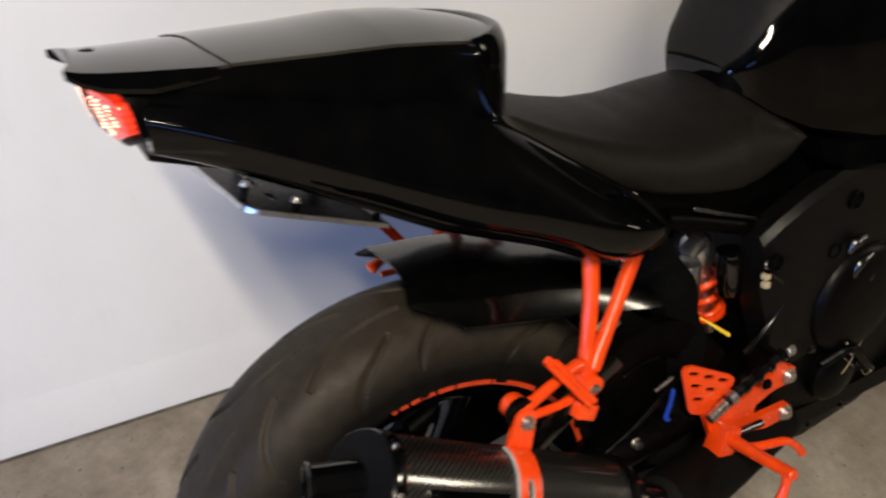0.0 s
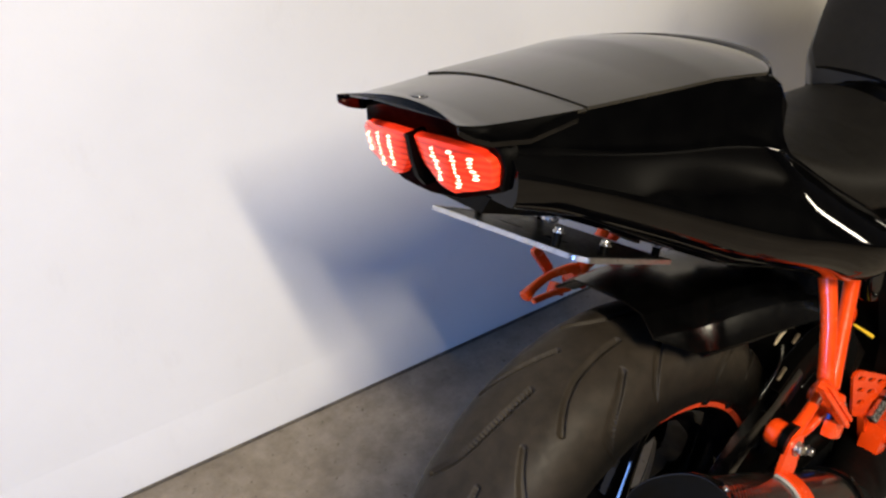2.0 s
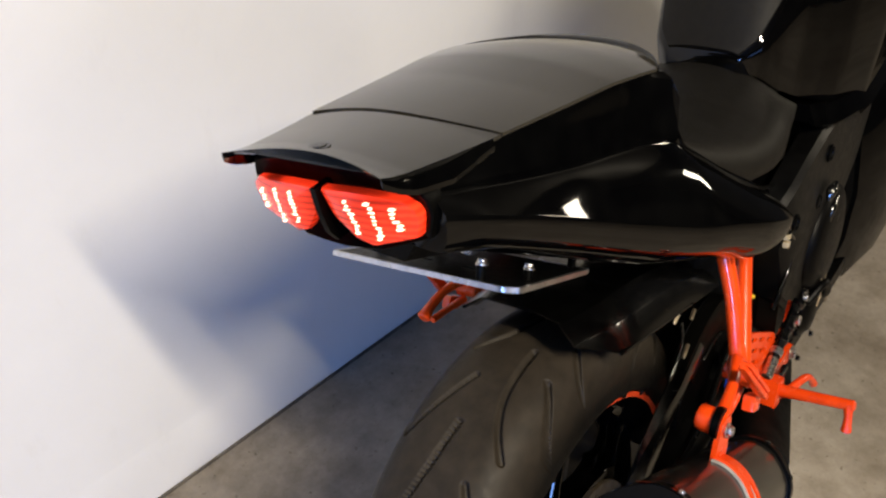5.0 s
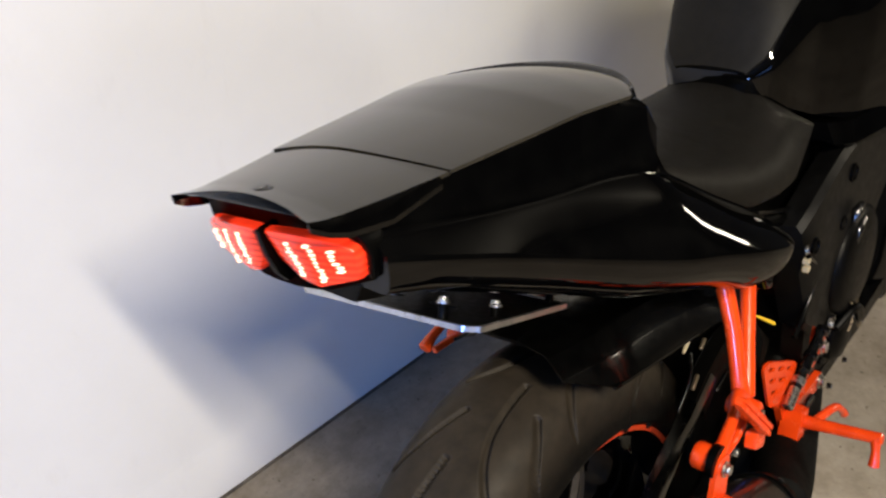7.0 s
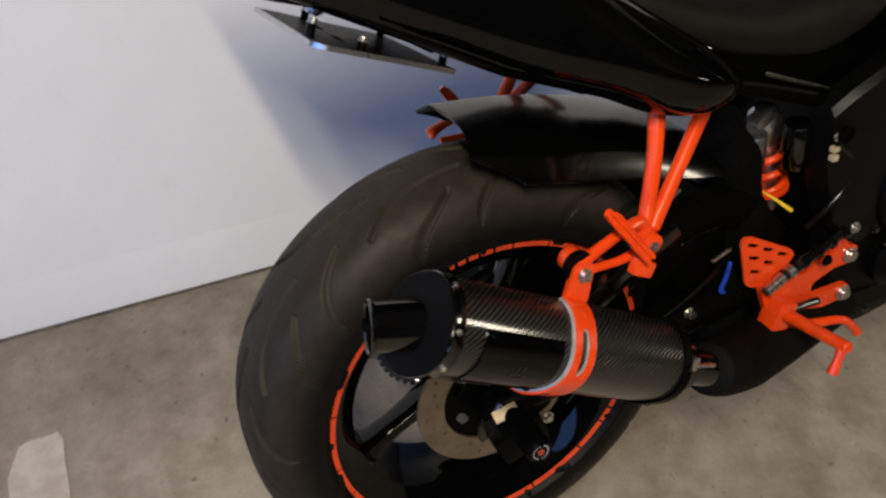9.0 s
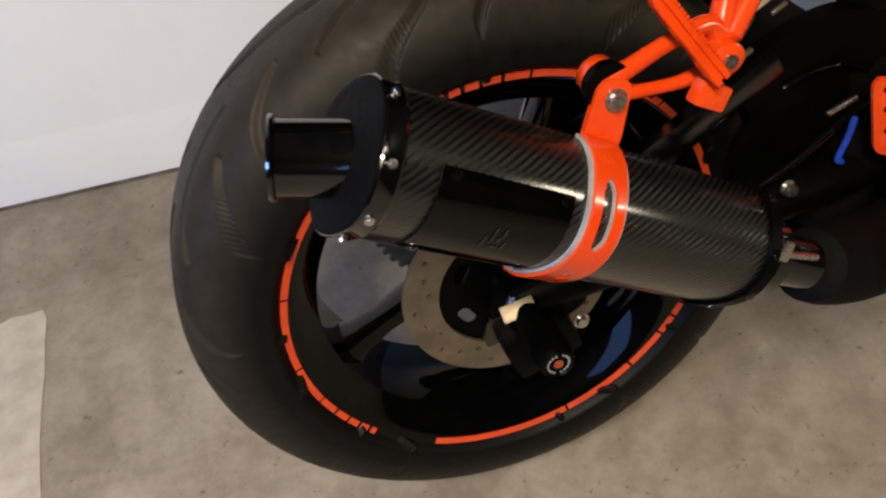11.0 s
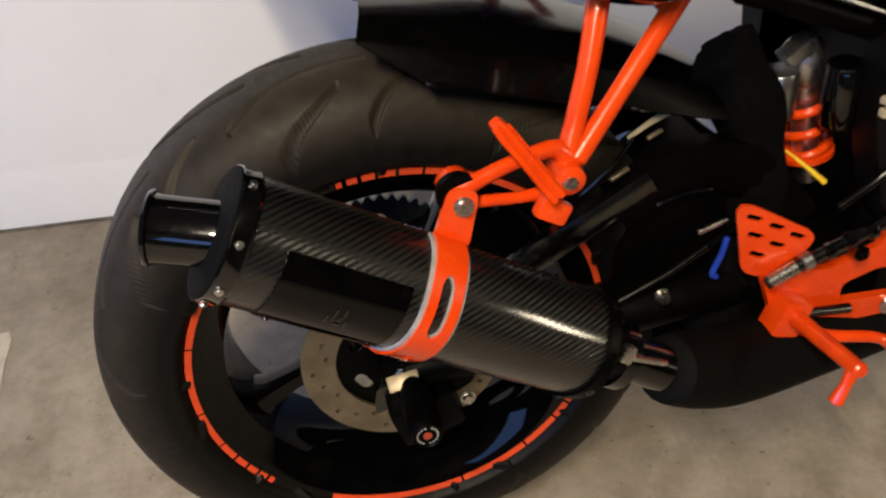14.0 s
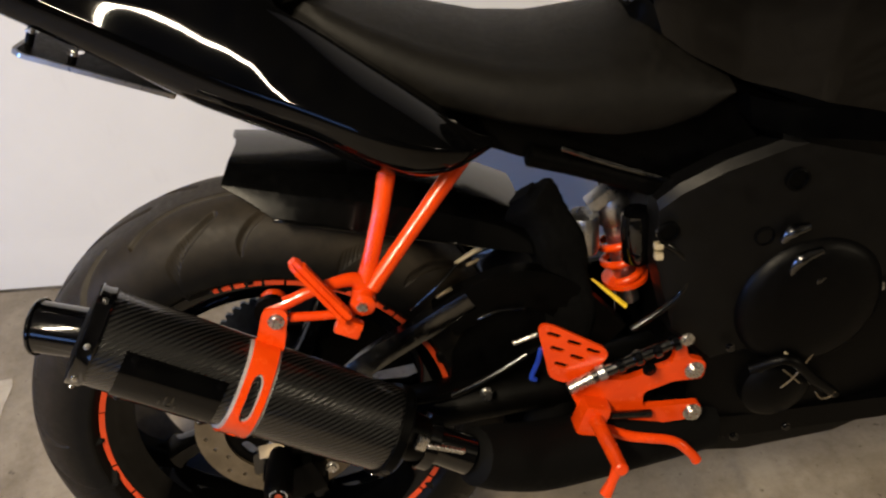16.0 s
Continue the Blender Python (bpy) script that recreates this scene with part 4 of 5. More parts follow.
light = part("tail_light", light_housing(), SATIN, bike, "dark tail light housing")
light.matrix_local = TAIL_ROLL
part("divider", loft([[lens_face(u, z, d) for z, d in ((0.661, -0.006), (0.640, -0.0075), (0.622, -0.006), (0.612, -0.001), (0.612, 0.012), (0.661, 0.012))] for u in (-0.0026, 0.0026)]), SATIN, light)
for side in (-1, 1):
    ln = part("lens", lens(side), RED_LENS, light, "glowing red tail light lens")
    # columns of diodes: flat sparks stacked behind the lens's level prisms
    random.seed(31 + side)
    for u, hi, lo in ((0.029, 0.6530, 0.6250), (0.0475, 0.6525, 0.6215), (0.0650, 0.6490, 0.6290)):
        rows = int((hi - lo) / 0.0034) + 1
        for r in range(rows):
            z = hi - 0.0034 * r
            mid, w, h = u + 0.0035 * (r / rows - 0.5) + random.gauss(0, 0.0010), random.uniform(0.0013, 0.0034), random.uniform(0.0007, 0.0012)
            rings = [[lens_face(side * (mid + a * w * g), z + q * h * g, d) for a, q in ((-1, -0.2), (-0.4, -0.9), (0.5, -1), (1, 0.1), (0.5, 0.9), (-0.5, 1))] for g, d in ((1.0, -0.0035), (1.0, -0.0058), (0.6, -0.0064))]
            part("diode", loft(rings), LED, light, "bright lit diode")

# number plate carrier
PL = axes((-0.167, MID, 0.5286), (0.140, 0.0, -0.065), (0, 1, -0.103))
carrier = part("plate_carrier", plate(rounded([(0.010, -0.1015), (0.154, -0.0915), (0.154, 0.088), (0, 0.094), (0, -0.090)], 0.004, 3), [slot2(0.05, 0.03, 0.03, 0.008, 1.57), slot2(0.05, -0.03, 0.03, 0.008, 1.57)], 0.0035, PL), SATIN, bike, "black number plate carrier")
edge = [(0.010, -0.1023), (0.1547, -0.0922), (0.1547, 0.0887), (-0.0008, 0.0947), (-0.0008, -0.0905)]
part("carrier_rim", plate(rounded(edge, 0.004, 3), [rounded([(0.0115, -0.0985), (0.151, -0.0888), (0.151, 0.085), (0.003, 0.0912), (0.003, -0.0895)], 0.003, 3)], 0.0046, PL @ pose(0, 0, -0.0005)), ALLOY, carrier, "bare alloy rim")
for x, y, h in ((0.008, -0.064, 0.014), (0.053, -0.083, 0.009), (0.144, -0.078, 0.010), (0.050, 0.076, 0.010), (0.140, 0.070, 0.010)):
    part("carrier_post", lathe([(0.0042, 0), (0.0042, h)], PL @ pose(x, y, 0.003), 12), SATIN, carrier)
    bolt("carrier_bolt", PL @ Vector((x, y, 0.003 + h)), PL.to_3x3() @ Vector((0, 0, 1)), 0.0040, carrier, STEEL, 0.005)
part("carrier_knob", lathe([(0.003, -0.004), (0.008, -0.002), (0.0095, 0.003), (0.007, 0.008), (0.003, 0.010)], PL @ pose(0.014, -0.046, 0.026), 20), STEEL, carrier)
for y in (-0.050, 0.046):
    part("carrier_arm", rbox(0.150, 0.018, 0.008, PL @ pose(0.070, y, 0.030, 0, 12, 0), 0.002), SATIN, carrier)
part("carrier_light", rbox(0.030, 0.060, 0.016, PL @ pose(-0.012, 0.0, 0.060, 0, 10, 0), 0.004), SATIN, carrier)
part("undertray", loft([[Vector((x, MID + w, z)) for w, z in ((-hw, zz), (-hw * 0.8, zz - 0.018), (hw * 0.8, zz - 0.018), (hw, zz))] for x, hw, zz in ((-0.225, 0.060, 0.606), (-0.14, 0.066, 0.572), (-0.04, 0.066, 0.512), (0.05, 0.068, 0.460), (0.15, 0.07, 0.405))]), SATIN, bike, "black plastic undertray")

# rear hugger
def hugger():
    """Creased mudguard: a broad top, a band down to a ridge, and a lower skirt cut away at the rear."""
    n = 26
    rings = []
    for k in range(n + 1):
        outer = []
        for rear, half, level in ((0.052, 0.1025, 0.0), (0.036, 0.0985, 0.16), (0.024, 0.0945, 0.30), (-0.004, 0.086, 0.56), (-0.0035, 0.085, 0.585), (0.001, 0.070, 0.80), (0.004, 0.060, 0.955), (0.005, 0.052, 0.99), (0.008, 0.025, 1.03), (0.010, 0.0, 1.04)):
            x = rear + (0.341 - rear) * k / n
            u = max(0.0, x) / 0.34
            zt, low = 0.375 - 0.06 * u - 0.05 * u ** 3, 0.334 - 0.10 * u
            outer.append((x, half * (0.86 + 0.14 * min(1.0, (x + 0.004) / 0.08)), low + (zt - low) * level))
        prof = [(x, -w, z) for x, w, z in outer] + [(x, w, z) for x, w, z in outer[-2::-1]]
        rings.append([Vector((x, WHEEL + w, z)) for x, w, z in prof] + [Vector((x + 0.001, WHEEL + w * 0.965, z - 0.003)) for x, w, z in prof[::-1]])
    return loft(rings)


part("hugger", hugger(), HUGGER, bike, "black plastic rear hugger over the tyre", 22)

hug_lip = []
for k in range(9):
    x = 0.050 + 0.20 * k / 8
    hug_lip.append((x, WHEEL - 0.100, 0.3345 - 0.10 * (x / 0.34)))
part("hugger_lip", tube(hug_lip, 0.0026, 8, 2), HUGGER, bike)

# swingarm
def brace_mesh(knots, half, y0=-0.124, y1=-0.106, lean=0.0):
    """A beam with a slightly crowned outer face, bent along (x, z) knots. lean: how far its foot is turned to face up."""
    pts = catmull([(x, 0.0, z) for x, z in knots], 8)
    rings = []
    for i, p in enumerate(pts):
        d = (pts[min(i + 1, len(pts) - 1)] - pts[max(i - 1, 0)]).normalized()
        up = Vector((-d.z, 0, d.x))
        b = 0.0022
        turn = lean * max(0.0, 1 - 1.6 * i / len(pts))
        face = [(half * (1 - j / 4), y0 + 0.0028 * (1 - j / 4) ** 2 + turn * half * (2 - j / 4)) for j in range(9)]
        rings.append([p + up * a + Vector((0, y, 0)) for a, y in [(half, y1 - b), (half - b, y1), (b - half, y1), (-half, y1 - b)] + face[::-1]])
    return loft(rings)


arm = part("swingarm", tube([(0.0, -0.104, 0.0), (0.12, -0.108, 0.012), (0.28, -0.112, 0.030), (0.42, -0.105, 0.035), (0.52, -0.090, 0.035)], (0.030, 0.034, 0.036, 0.038, 0.040), 16, 6, True, None, 0.8), FRAME, bike, "grey braced swingarm")
part("brace", brace_mesh([(0.085, 0.072), (0.135, 0.114), (0.205, 0.154), (0.262, 0.186)], 0.0140, -0.128, -0.106, 0.62), GREY_ARM, arm, "flat satin grey brace", 40)
part("arch", brace_mesh([(0.228, 0.158), (0.268, 0.180), (0.322, 0.192), (0.375, 0.168), (0.435, 0.100)], 0.0260, -0.126, -0.102), FRAME, arm, "broad black arched swingarm plate", 40)
# Thin grey tube that draws the highlight on the arch's lower lip.
part("arch_lip_glint", tube([(0.268, -0.127, 0.160), (0.296, -0.127, 0.168), (0.325, -0.127, 0.167)], 0.0020, 8), GREY_ARM, arm)
part("web", plate(rounded([(0.226, 0.040), (0.236, 0.100), (0.262, 0.150), (0.300, 0.170), (0.350, 0.155), (0.420, 0.080), (0.450, 0.030)], 0.008, 3), [], 0.006, axes((0, -0.104, 0), (1, 0, 0), (0, 0, 1))), SATIN, arm, "black web plate")
part("left_beam", brace_mesh([(0.0, -0.005), (0.10, -0.005), (0.20, 0.004), (0.30, 0.016), (0.50, 0.035)], 0.056, 0.074, 0.090), SATIN, arm)
part("left_brace", tube([(0.04, 0.075, 0.04), (0.2, 0.082, 0.10), (0.33, 0.07, 0.16), (0.45, 0.06, 0.08)], 0.020, 14), FRAME, arm)
part("cross_member", rbox(0.09, 0.17, 0.11, pose(0.36, -0.015, 0.10, 0, -30, 0), 0.02), FRAME, arm)
part("chain_guard", tube([(0.02, 0.092, 0.115), (0.2, 0.092, 0.16), (0.34, 0.085, 0.2)], 0.012, 10), SATIN, arm)
bolt("arm_bolt", (0.270, -0.149, 0.062), (0, -1, 0.1), 0.0058, arm, STEEL, 0.010)
part("arm_pin", tube([(0.308, -0.142, 0.128), (0.337, -0.142, 0.1365)], 0.0032, 10), STEEL, arm, "small bright steel pin")
part("brake_hose", tube([(-0.01, -0.125, 0.02), (0.10, -0.140, 0.060), (0.23, -0.136, 0.056), (0.33, -0.132, 0.103), (0.40, -0.12, 0.13)], 0.0045, 8), SATIN, arm)
part("hose_sleeve", tube([(0.228, -0.137, 0.055), (0.28, -0.137, 0.078), (0.325, -0.133, 0.101)], 0.0046, 10), HUGGER, arm)

# rear shock
SH_T, SH_B = Vector((0.450, -0.060, 0.262)), Vector((0.480, -0.062, 0.105))
sm = along(SH_T, SH_B)
shock = part("rear_shock", lathe([(0.012, -0.02), (0.020, -0.012), (0.022, 0.0), (0.022, 0.024), (0.019, 0.028), (0.016, 0.030), (0.014, 0.060), (0.0135, 0.15)], sm, 32), ALLOY, bike, "bright alloy rear shock with orange spring")


def spring():
    pts = [sm @ Vector((0.0235 * math.cos(a), 0.0235 * math.sin(a), 0.040 + 0.068 * a / (2 * math.pi * 2.6))) for a in [2 * math.pi * 2.6 * k / 110 for k in range(111)]]
    return tube(pts, 0.0052, 10, 1, False)


part("spring", spring(), ORANGE, shock, "orange coil spring")
part("reservoir", lathe([(0.008, -0.004), (0.018, -0.002), (0.0195, 0.002), (0.0195, 0.046), (0.018, 0.049), (0.008, 0.050)], along((0.410, -0.084, 0.214), (0.408, -0.085, 0.268)), 32), ALLOY, shock, "bright alloy reservoir")
part("top_mount", rbox(0.034, 0.022, 0.016, pose(0.432, -0.074, 0.276, 0, -34, 0), 0.002), ALLOY, shock)
part("collar", lathe([(0.022, 0.110), (0.030, 0.111), (0.030, 0.117), (0.022, 0.118)], sm, 32), ORANGE, shock)

part("yellow_tag", tube([(0.414, -0.110, 0.184), (0.430, -0.118, 0.170), (0.452, -0.128, 0.150)], (0.0016, 0.0032, 0.0046), 8, 4, True, None, 0.7), YELLOW, bike, "yellow tag on a wire")
part("gold_line", tube([(0.250, -0.090, 0.220), (0.28, -0.088, 0.235), (0.305, -0.086, 0.240)], (0.0022, 0.0036, 0.0034), 8), GOLD, bike, "gold wire sleeve")
part("gold_line", tube([(0.338, -0.086, 0.232), (0.350, -0.088, 0.226), (0.362, -0.09, 0.214)], (0.0032, 0.0040, 0.003), 8), GOLD, bike, "gold wire sleeve")
part("blue_hose", tube([(0.342, -0.140, 0.112), (0.337, -0.141, 0.092), (0.329, -0.142, 0.072), (0.334, -0.142, 0.066)], 0.0034, 8), BLUE, bike, "short blue hose end")


def wrap():
    """Loose black cloth sleeve with folds."""
    random.seed(7)
    knots = [(0.335, -0.082, 0.300), (0.362, -0.090, 0.262), (0.382, -0.100, 0.190), (0.386, -0.108, 0.110), (0.372, -0.116, 0.030), (0.350, -0.120, -0.06)]
    pts = catmull(knots, 10)
    rings = []
    for k, (p, s, u, d) in enumerate(frames(pts)):
        r0 = 0.031 + 0.003 * math.sin(k * 0.55) - (0.014 if k < 2 else 0)
        rings.append([p + (r0 + 0.0028 * math.sin(4 * a + k * 0.16) + 0.0012 * math.sin(9 * a - k * 0.3) + random.uniform(-0.0008, 0.0008)) * (math.cos(a) * s * 0.8 + math.sin(a) * u) for a in [2 * math.pi * j / 22 for j in range(22)]])
    return loft(rings)


part("cloth_sleeve", wrap(), CLOTH, bike, "loose black cloth sleeve with folds", 60)

# link pipe
part("link_pipe", tube([CAN @ Vector((0, 0, 0.286)), (0.272, -0.214, 0.016), (0.330, -0.196, -0.010), (0.420, -0.170, -0.028), (0.560, -0.13, -0.05)], (0.034, 0.040, 0.043, 0.043, 0.042), 20, 8), MATT_BLACK, bike, "black exhaust link pipe")
part("pipe_neck", tube([CAN @ Vector((0, 0, 0.205)), CAN @ Vector((0, 0, 0.240)), CAN @ Vector((0, 0, 0.278))], (0.024, 0.0225, 0.0235), 24, 4), ANODISED, bike, "polished dark pipe neck")
clampm = along(CAN @ Vector((0, 0, 0.216)), CAN @ Vector((0, 0, 0.3)))
clamp = part("pipe_clamp", ring_lathe([(0.028, -0.004), (0.033, -0.003), (0.033, 0.011), (0.028, 0.012)], clampm, 48), ANODISED, bike, "steel band clamp")
# Steel bar laid along the pipe neck in place of its highlight.
part("neck_glint", tube([(0.188, -0.260, 0.094), (0.227, -0.249, 0.067)], 0.0034, 10), STEEL, clamp)
part("clamp_lug", rbox(0.012, 0.009, 0.017, axes((0.181, -0.263, 0.103), (0.84, 0, -0.54), (0, -1, 0.3)), 0.002), STEEL, clamp)

# rider's right footrest plate with brake pedal
RS = axes((0, -0.166, 0), (1, 0, 0), (0, 0, 1))     # z points to the right
rearset = part("rearset", plate(rounded([(0.366, 0.078), (0.384, 0.086), (0.440, 0.074), (0.498, 0.090), (0.502, 0.120), (0.512, 0.121), (0.517, 0.096), (0.540, 0.086), (0.538, 0.060), (0.500, 0.062), (0.462, 0.050), (0.462, 0.026), (0.538, 0.020), (0.540, -0.004), (0.462, -0.004), (0.405, 0.010), (0.392, 0.006)], 0.007, 3), [], 0.010, RS), ORANGE, bike, "orange footrest plate with two bolted arms")
for x, z in ((0.525, 0.076), (0.527, 0.008)):
    bolt("plate_bolt", (x, -0.177, z), (0, -1, 0.05), 0.0085, rearset, STEEL, 0.007)
HP = axes((0.372, -0.166, 0.125), (0.080, -0.014, -0.039), (0.2, 0, 1))
heel_outline = rounded([(-0.052, 0.018), (-0.040, 0.026), (0.040, 0.020), (0.046, 0.006), (0.018, -0.044), (-0.006, -0.046)], 0.010, 4)
slots = [slot2(x, y, 0.018, 0.0062, 0.05) for x, y in ((-0.028, 0.014), (-0.001, 0.013), (0.025, 0.011), (-0.016, -0.003), (0.011, -0.005), (-0.002, -0.022))]
part("heel_guard", plate(heel_outline, slots, 0.004, HP), ORANGE, rearset, "orange slotted heel guard")
mc = part("master_cylinder", tube([(0.395, -0.184, 0.094), (0.440, -0.184, 0.110), (0.500, -0.182, 0.130)], (0.0080, 0.0076, 0.0066), 14, 4, False), GREY_ARM, bike, "dark brake master cylinder")
part("pushrod_cap", tube([(0.366, -0.186, 0.082), (0.398, -0.184, 0.095)], 0.0078, 14), STEEL, mc, "bright steel cylinder cap")
part("cap_ring", tube([(0.402, -0.184, 0.097), (0.410, -0.184, 0.100)], 0.0098, 14), ALLOY, mc)
for x, z, r in ((0.425, 0.1045, 0.0095), (0.447, 0.112, 0.0100), (0.470, 0.119, 0.0090), (0.492, 0.127, 0.0098)):
    part("cylinder_ring", tube([(x, -0.184, z), (x + 0.007, -0.184, z + 0.0023)], r, 14), ANODISED, mc)
bolt("mount_bolt", (0.462, -0.192, 0.100), (0, -1, 0.1), 0.0058, mc, SATIN, 0.005)
bolt("banjo_bolt", (0.508, -0.188, 0.134), (0, -1, 0.1), 0.0058, mc, STEEL, 0.005)
part("fluid_hose", tube([(0.476, -0.160, 0.251), (0.487, -0.160, 0.250), (0.510, -0.160, 0.225), (0.511, -0.160, 0.190), (0.488, -0.160, 0.163), (0.450, -0.160, 0.138)], 0.0042, 10), HUGGER, mc, "thin black hose")
part("foot_peg", tube([(0.397, -0.174, 0.034), (0.396, -0.220, 0.042), (0.396, -0.300, 0.055)], (0.0115, 0.0092, 0.0082), 14), ORANGE, rearset, "orange footpeg")
part("peg_feeler", tube([(0.395, -0.293, 0.054), (0.387, -0.297, 0.038), (0.379, -0.299, 0.020)], (0.0075, 0.0055, 0.0075), 10), ORANGE, rearset)
part("peg_mount", rbox(0.034, 0.030, 0.052, pose(0.392, -0.186, 0.032, 0, 20, 0), 0.008), ORANGE, rearset)
pedal = part("brake_pedal", tube([(0.400, -0.190, 0.018), (0.440, -0.200, 0.004), (0.490, -0.212, -0.002), (0.512, -0.217, -0.022), (0.520, -0.219, -0.034)], (0.0080, 0.0068, 0.0062, 0.0062, 0.0068), 12), ORANGE, rearset, "orange brake pedal")
part("return_spring", tube([(0.418, -0.186, 0.030), (0.470, -0.184, 0.022)], 0.0055, 10), GREY_ARM, rearset)

# seat: x, middle z, edge z, half width, lower edge z
SEAT = [(0.094, 0.566, 0.560, 0.070, 0.548), (0.130, 0.556, 0.548, 0.100, 0.512), (0.180, 0.536, 0.520, 0.116, 0.474), (0.240, 0.514, 0.492, 0.128, 0.440), (0.310, 0.494, 0.468, 0.138, 0.418), (0.370, 0.488, 0.458, 0.140, 0.402), (0.430, 0.494, 0.456, 0.134, 0.388), (0.480, 0.500, 0.448, 0.122, 0.384), (0.530, 0.474, 0.432, 0.112, 0.390), (0.566, 0.440, 0.418, 0.104, 0.408)]


def seat_mesh():
    rings = []
    for k in range(49):
        x = 0.094 + 0.472 * k / 48
        zm, ze, w, zl = lerp_row(SEAT, x)
        ring = []
        for j in range(-10, 11):
            v = j / 10
            a = abs(v)
            ring.append(Vector((x, MID + math.copysign(w * min(1, a * 1.0) * (0.86 if a < 1 else 0.90), v), zm + (ze - zm) * a ** 2.2)))
        sidez = [(0.97, 0.28), (1.0, 0.55), (0.98, 0.85), (0.93, 1.0)]
        right = [Vector((x, MID + w * f, ze + (zl - ze) * t)) for f, t in sidez]
        left = [Vector((x, MID - w * f, ze + (zl - ze) * t)) for f, t in sidez]
        rings.append(left[::-1] + ring + right)
    return loft(rings)


part("seat", seat_mesh(), VINYL, bike, "black matt vinyl rider seat", 50)

# tank: x, top z, half width top, shoulder half width, shoulder z, lower half width, lower z
TANK = [(0.462, 0.512, 0.04, 0.050, 0.505, 0.048, 0.490), (0.484, 0.545, 0.05, 0.076, 0.515, 0.072, 0.480), (0.520, 0.602, 0.06, 0.089, 0.532, 0.084, 0.452), (0.570, 0.660, 0.07, 0.103, 0.555, 0.097, 0.425), (0.614, 0.698, 0.08, 0.122, 0.566, 0.114, 0.405), (0.658, 0.724, 0.09, 0.146, 0.572, 0.134, 0.388), (0.740, 0.745, 0.100, 0.178, 0.580, 0.155, 0.360), (0.880, 0.720, 0.090, 0.172, 0.570, 0.150, 0.350), (0.980, 0.660, 0.070, 0.140, 0.550, 0.130, 0.380)]


def tank_half(x):
    """Half of the tank's section, from the top round to the lower edge: half width and height."""
    zt, wt, ws, zs, wl, zl = lerp_row(TANK, x)
    half = [(0, zt)]
    for j in range(1, 13):
        t = j / 12 * math.pi / 2
        half.append((ws * math.sin(t) ** 0.85, zs + (zt - zs) * math.cos(t) ** 0.9))
    for j in range(1, 7):
        t = j / 6
        half.append((ws + (wl - ws) * t ** 1.3, zs + (zl - zs) * t))
    return half


def tank_mesh():
    rings = []
    for k in range(57):
        x = 0.462 + 0.518 * k / 56
        half = tank_half(x)
        rings.append([Vector((x, MID - a, b)) for a, b in half] + [Vector((x, MID + a, b)) for a, b in half[:0:-1]])
    return loft(rings)


def tank_pad():
    """Thin dull cover over the tank's rear and top."""
    rings = []
    for k in range(31):
        x = 0.466 + 0.230 * k / 30
        half = tank_half(x)[:9]
        arc = [(-a, b) for a, b in half[::-1]] + half[1:]
        rings.append([Vector((x - 0.0030, MID + a * 1.01, b + 0.0030)) for a, b in arc] + [Vector((x - 0.0005, MID + a, b - 0.0005)) for a, b in arc[::-1]])
    return loft(rings)


tank = part("fuel_tank", tank_mesh(), GLOSS, bike, "gloss black fuel tank", 60)
part("tank_pad", tank_pad(), VINYL, tank, "dull black rear tank cover", 50)
part("tank_skirt", loft([[Vector((x, MID + s * w, z)) for s, w, z in ((-1, w0, z0), (-1, w0 + 0.012, z0 - 0.03), (-1, w0 - 0.004, z1), (1, w0 - 0.004, z1), (1, w0 + 0.012, z0 - 0.03), (1, w0, z0))] for x, w0, z0, z1 in ((0.575, 0.118, 0.412, 0.385), (0.62, 0.136, 0.400, 0.355), (0.75, 0.155, 0.385, 0.33), (0.95, 0.15, 0.40, 0.34), (1.05, 0.12, 0.42, 0.36))]), GLOSS, tank)

part("side_cover", loft([[Vector((x, MID - w, zt)), Vector((x, MID - w - 0.004, (zt + zl) / 2)), Vector((x, MID - w, zl)), Vector((x, MID + w, zl)), Vector((x, MID + w + 0.004, (zt + zl) / 2)), Vector((x, MID + w, zt))] for x, w, zt, zl in ((0.262, 0.090, 0.440, 0.392), (0.330, 0.084, 0.420, 0.358), (0.400, 0.080, 0.405, 0.334), (0.520, 0.082, 0.400, 0.290), (0.620, 0.085, 0.400, 0.262))]), SATIN, bike, "black cover below the seat", 30)

# subframe rails, frame spar and engine
for s in (1, -1):
    part("subframe_rail", tube([(0.340, MID + s * 0.088, 0.360), (0.400, MID + s * 0.088, 0.338), (0.520, MID + s * 0.092, 0.290), (0.60, MID + s * 0.095, 0.262)], 0.013, 12, 6), FRAME, bike, "black subframe rail")


def spar(s):
    """Broad frame cover, curving down to the pivot."""
    rings = []
    for k, (x, zt, zb, y) in enumerate(((0.478, 0.300, 0.215, 0.130), (0.500, 0.322, 0.120, 0.138), (0.550, 0.346, 0.070, 0.142), (0.620, 0.366, 0.080, 0.144), (0.720, 0.380, 0.140, 0.146), (0.850, 0.388, 0.210, 0.142), (1.000, 0.392, 0.260, 0.130), (1.100, 0.40, 0.29, 0.11))):
        mz = (zt + zb) / 2
        rings.append([Vector((x, MID + s * (y + o), z)) for o, z in ((-0.04, zt - 0.004), (-0.010, zt), (-0.002, zt - 0.010), (0.004, mz), (-0.002, zb + 0.01), (-0.012, zb), (-0.04, zb))])
    return loft(rings)


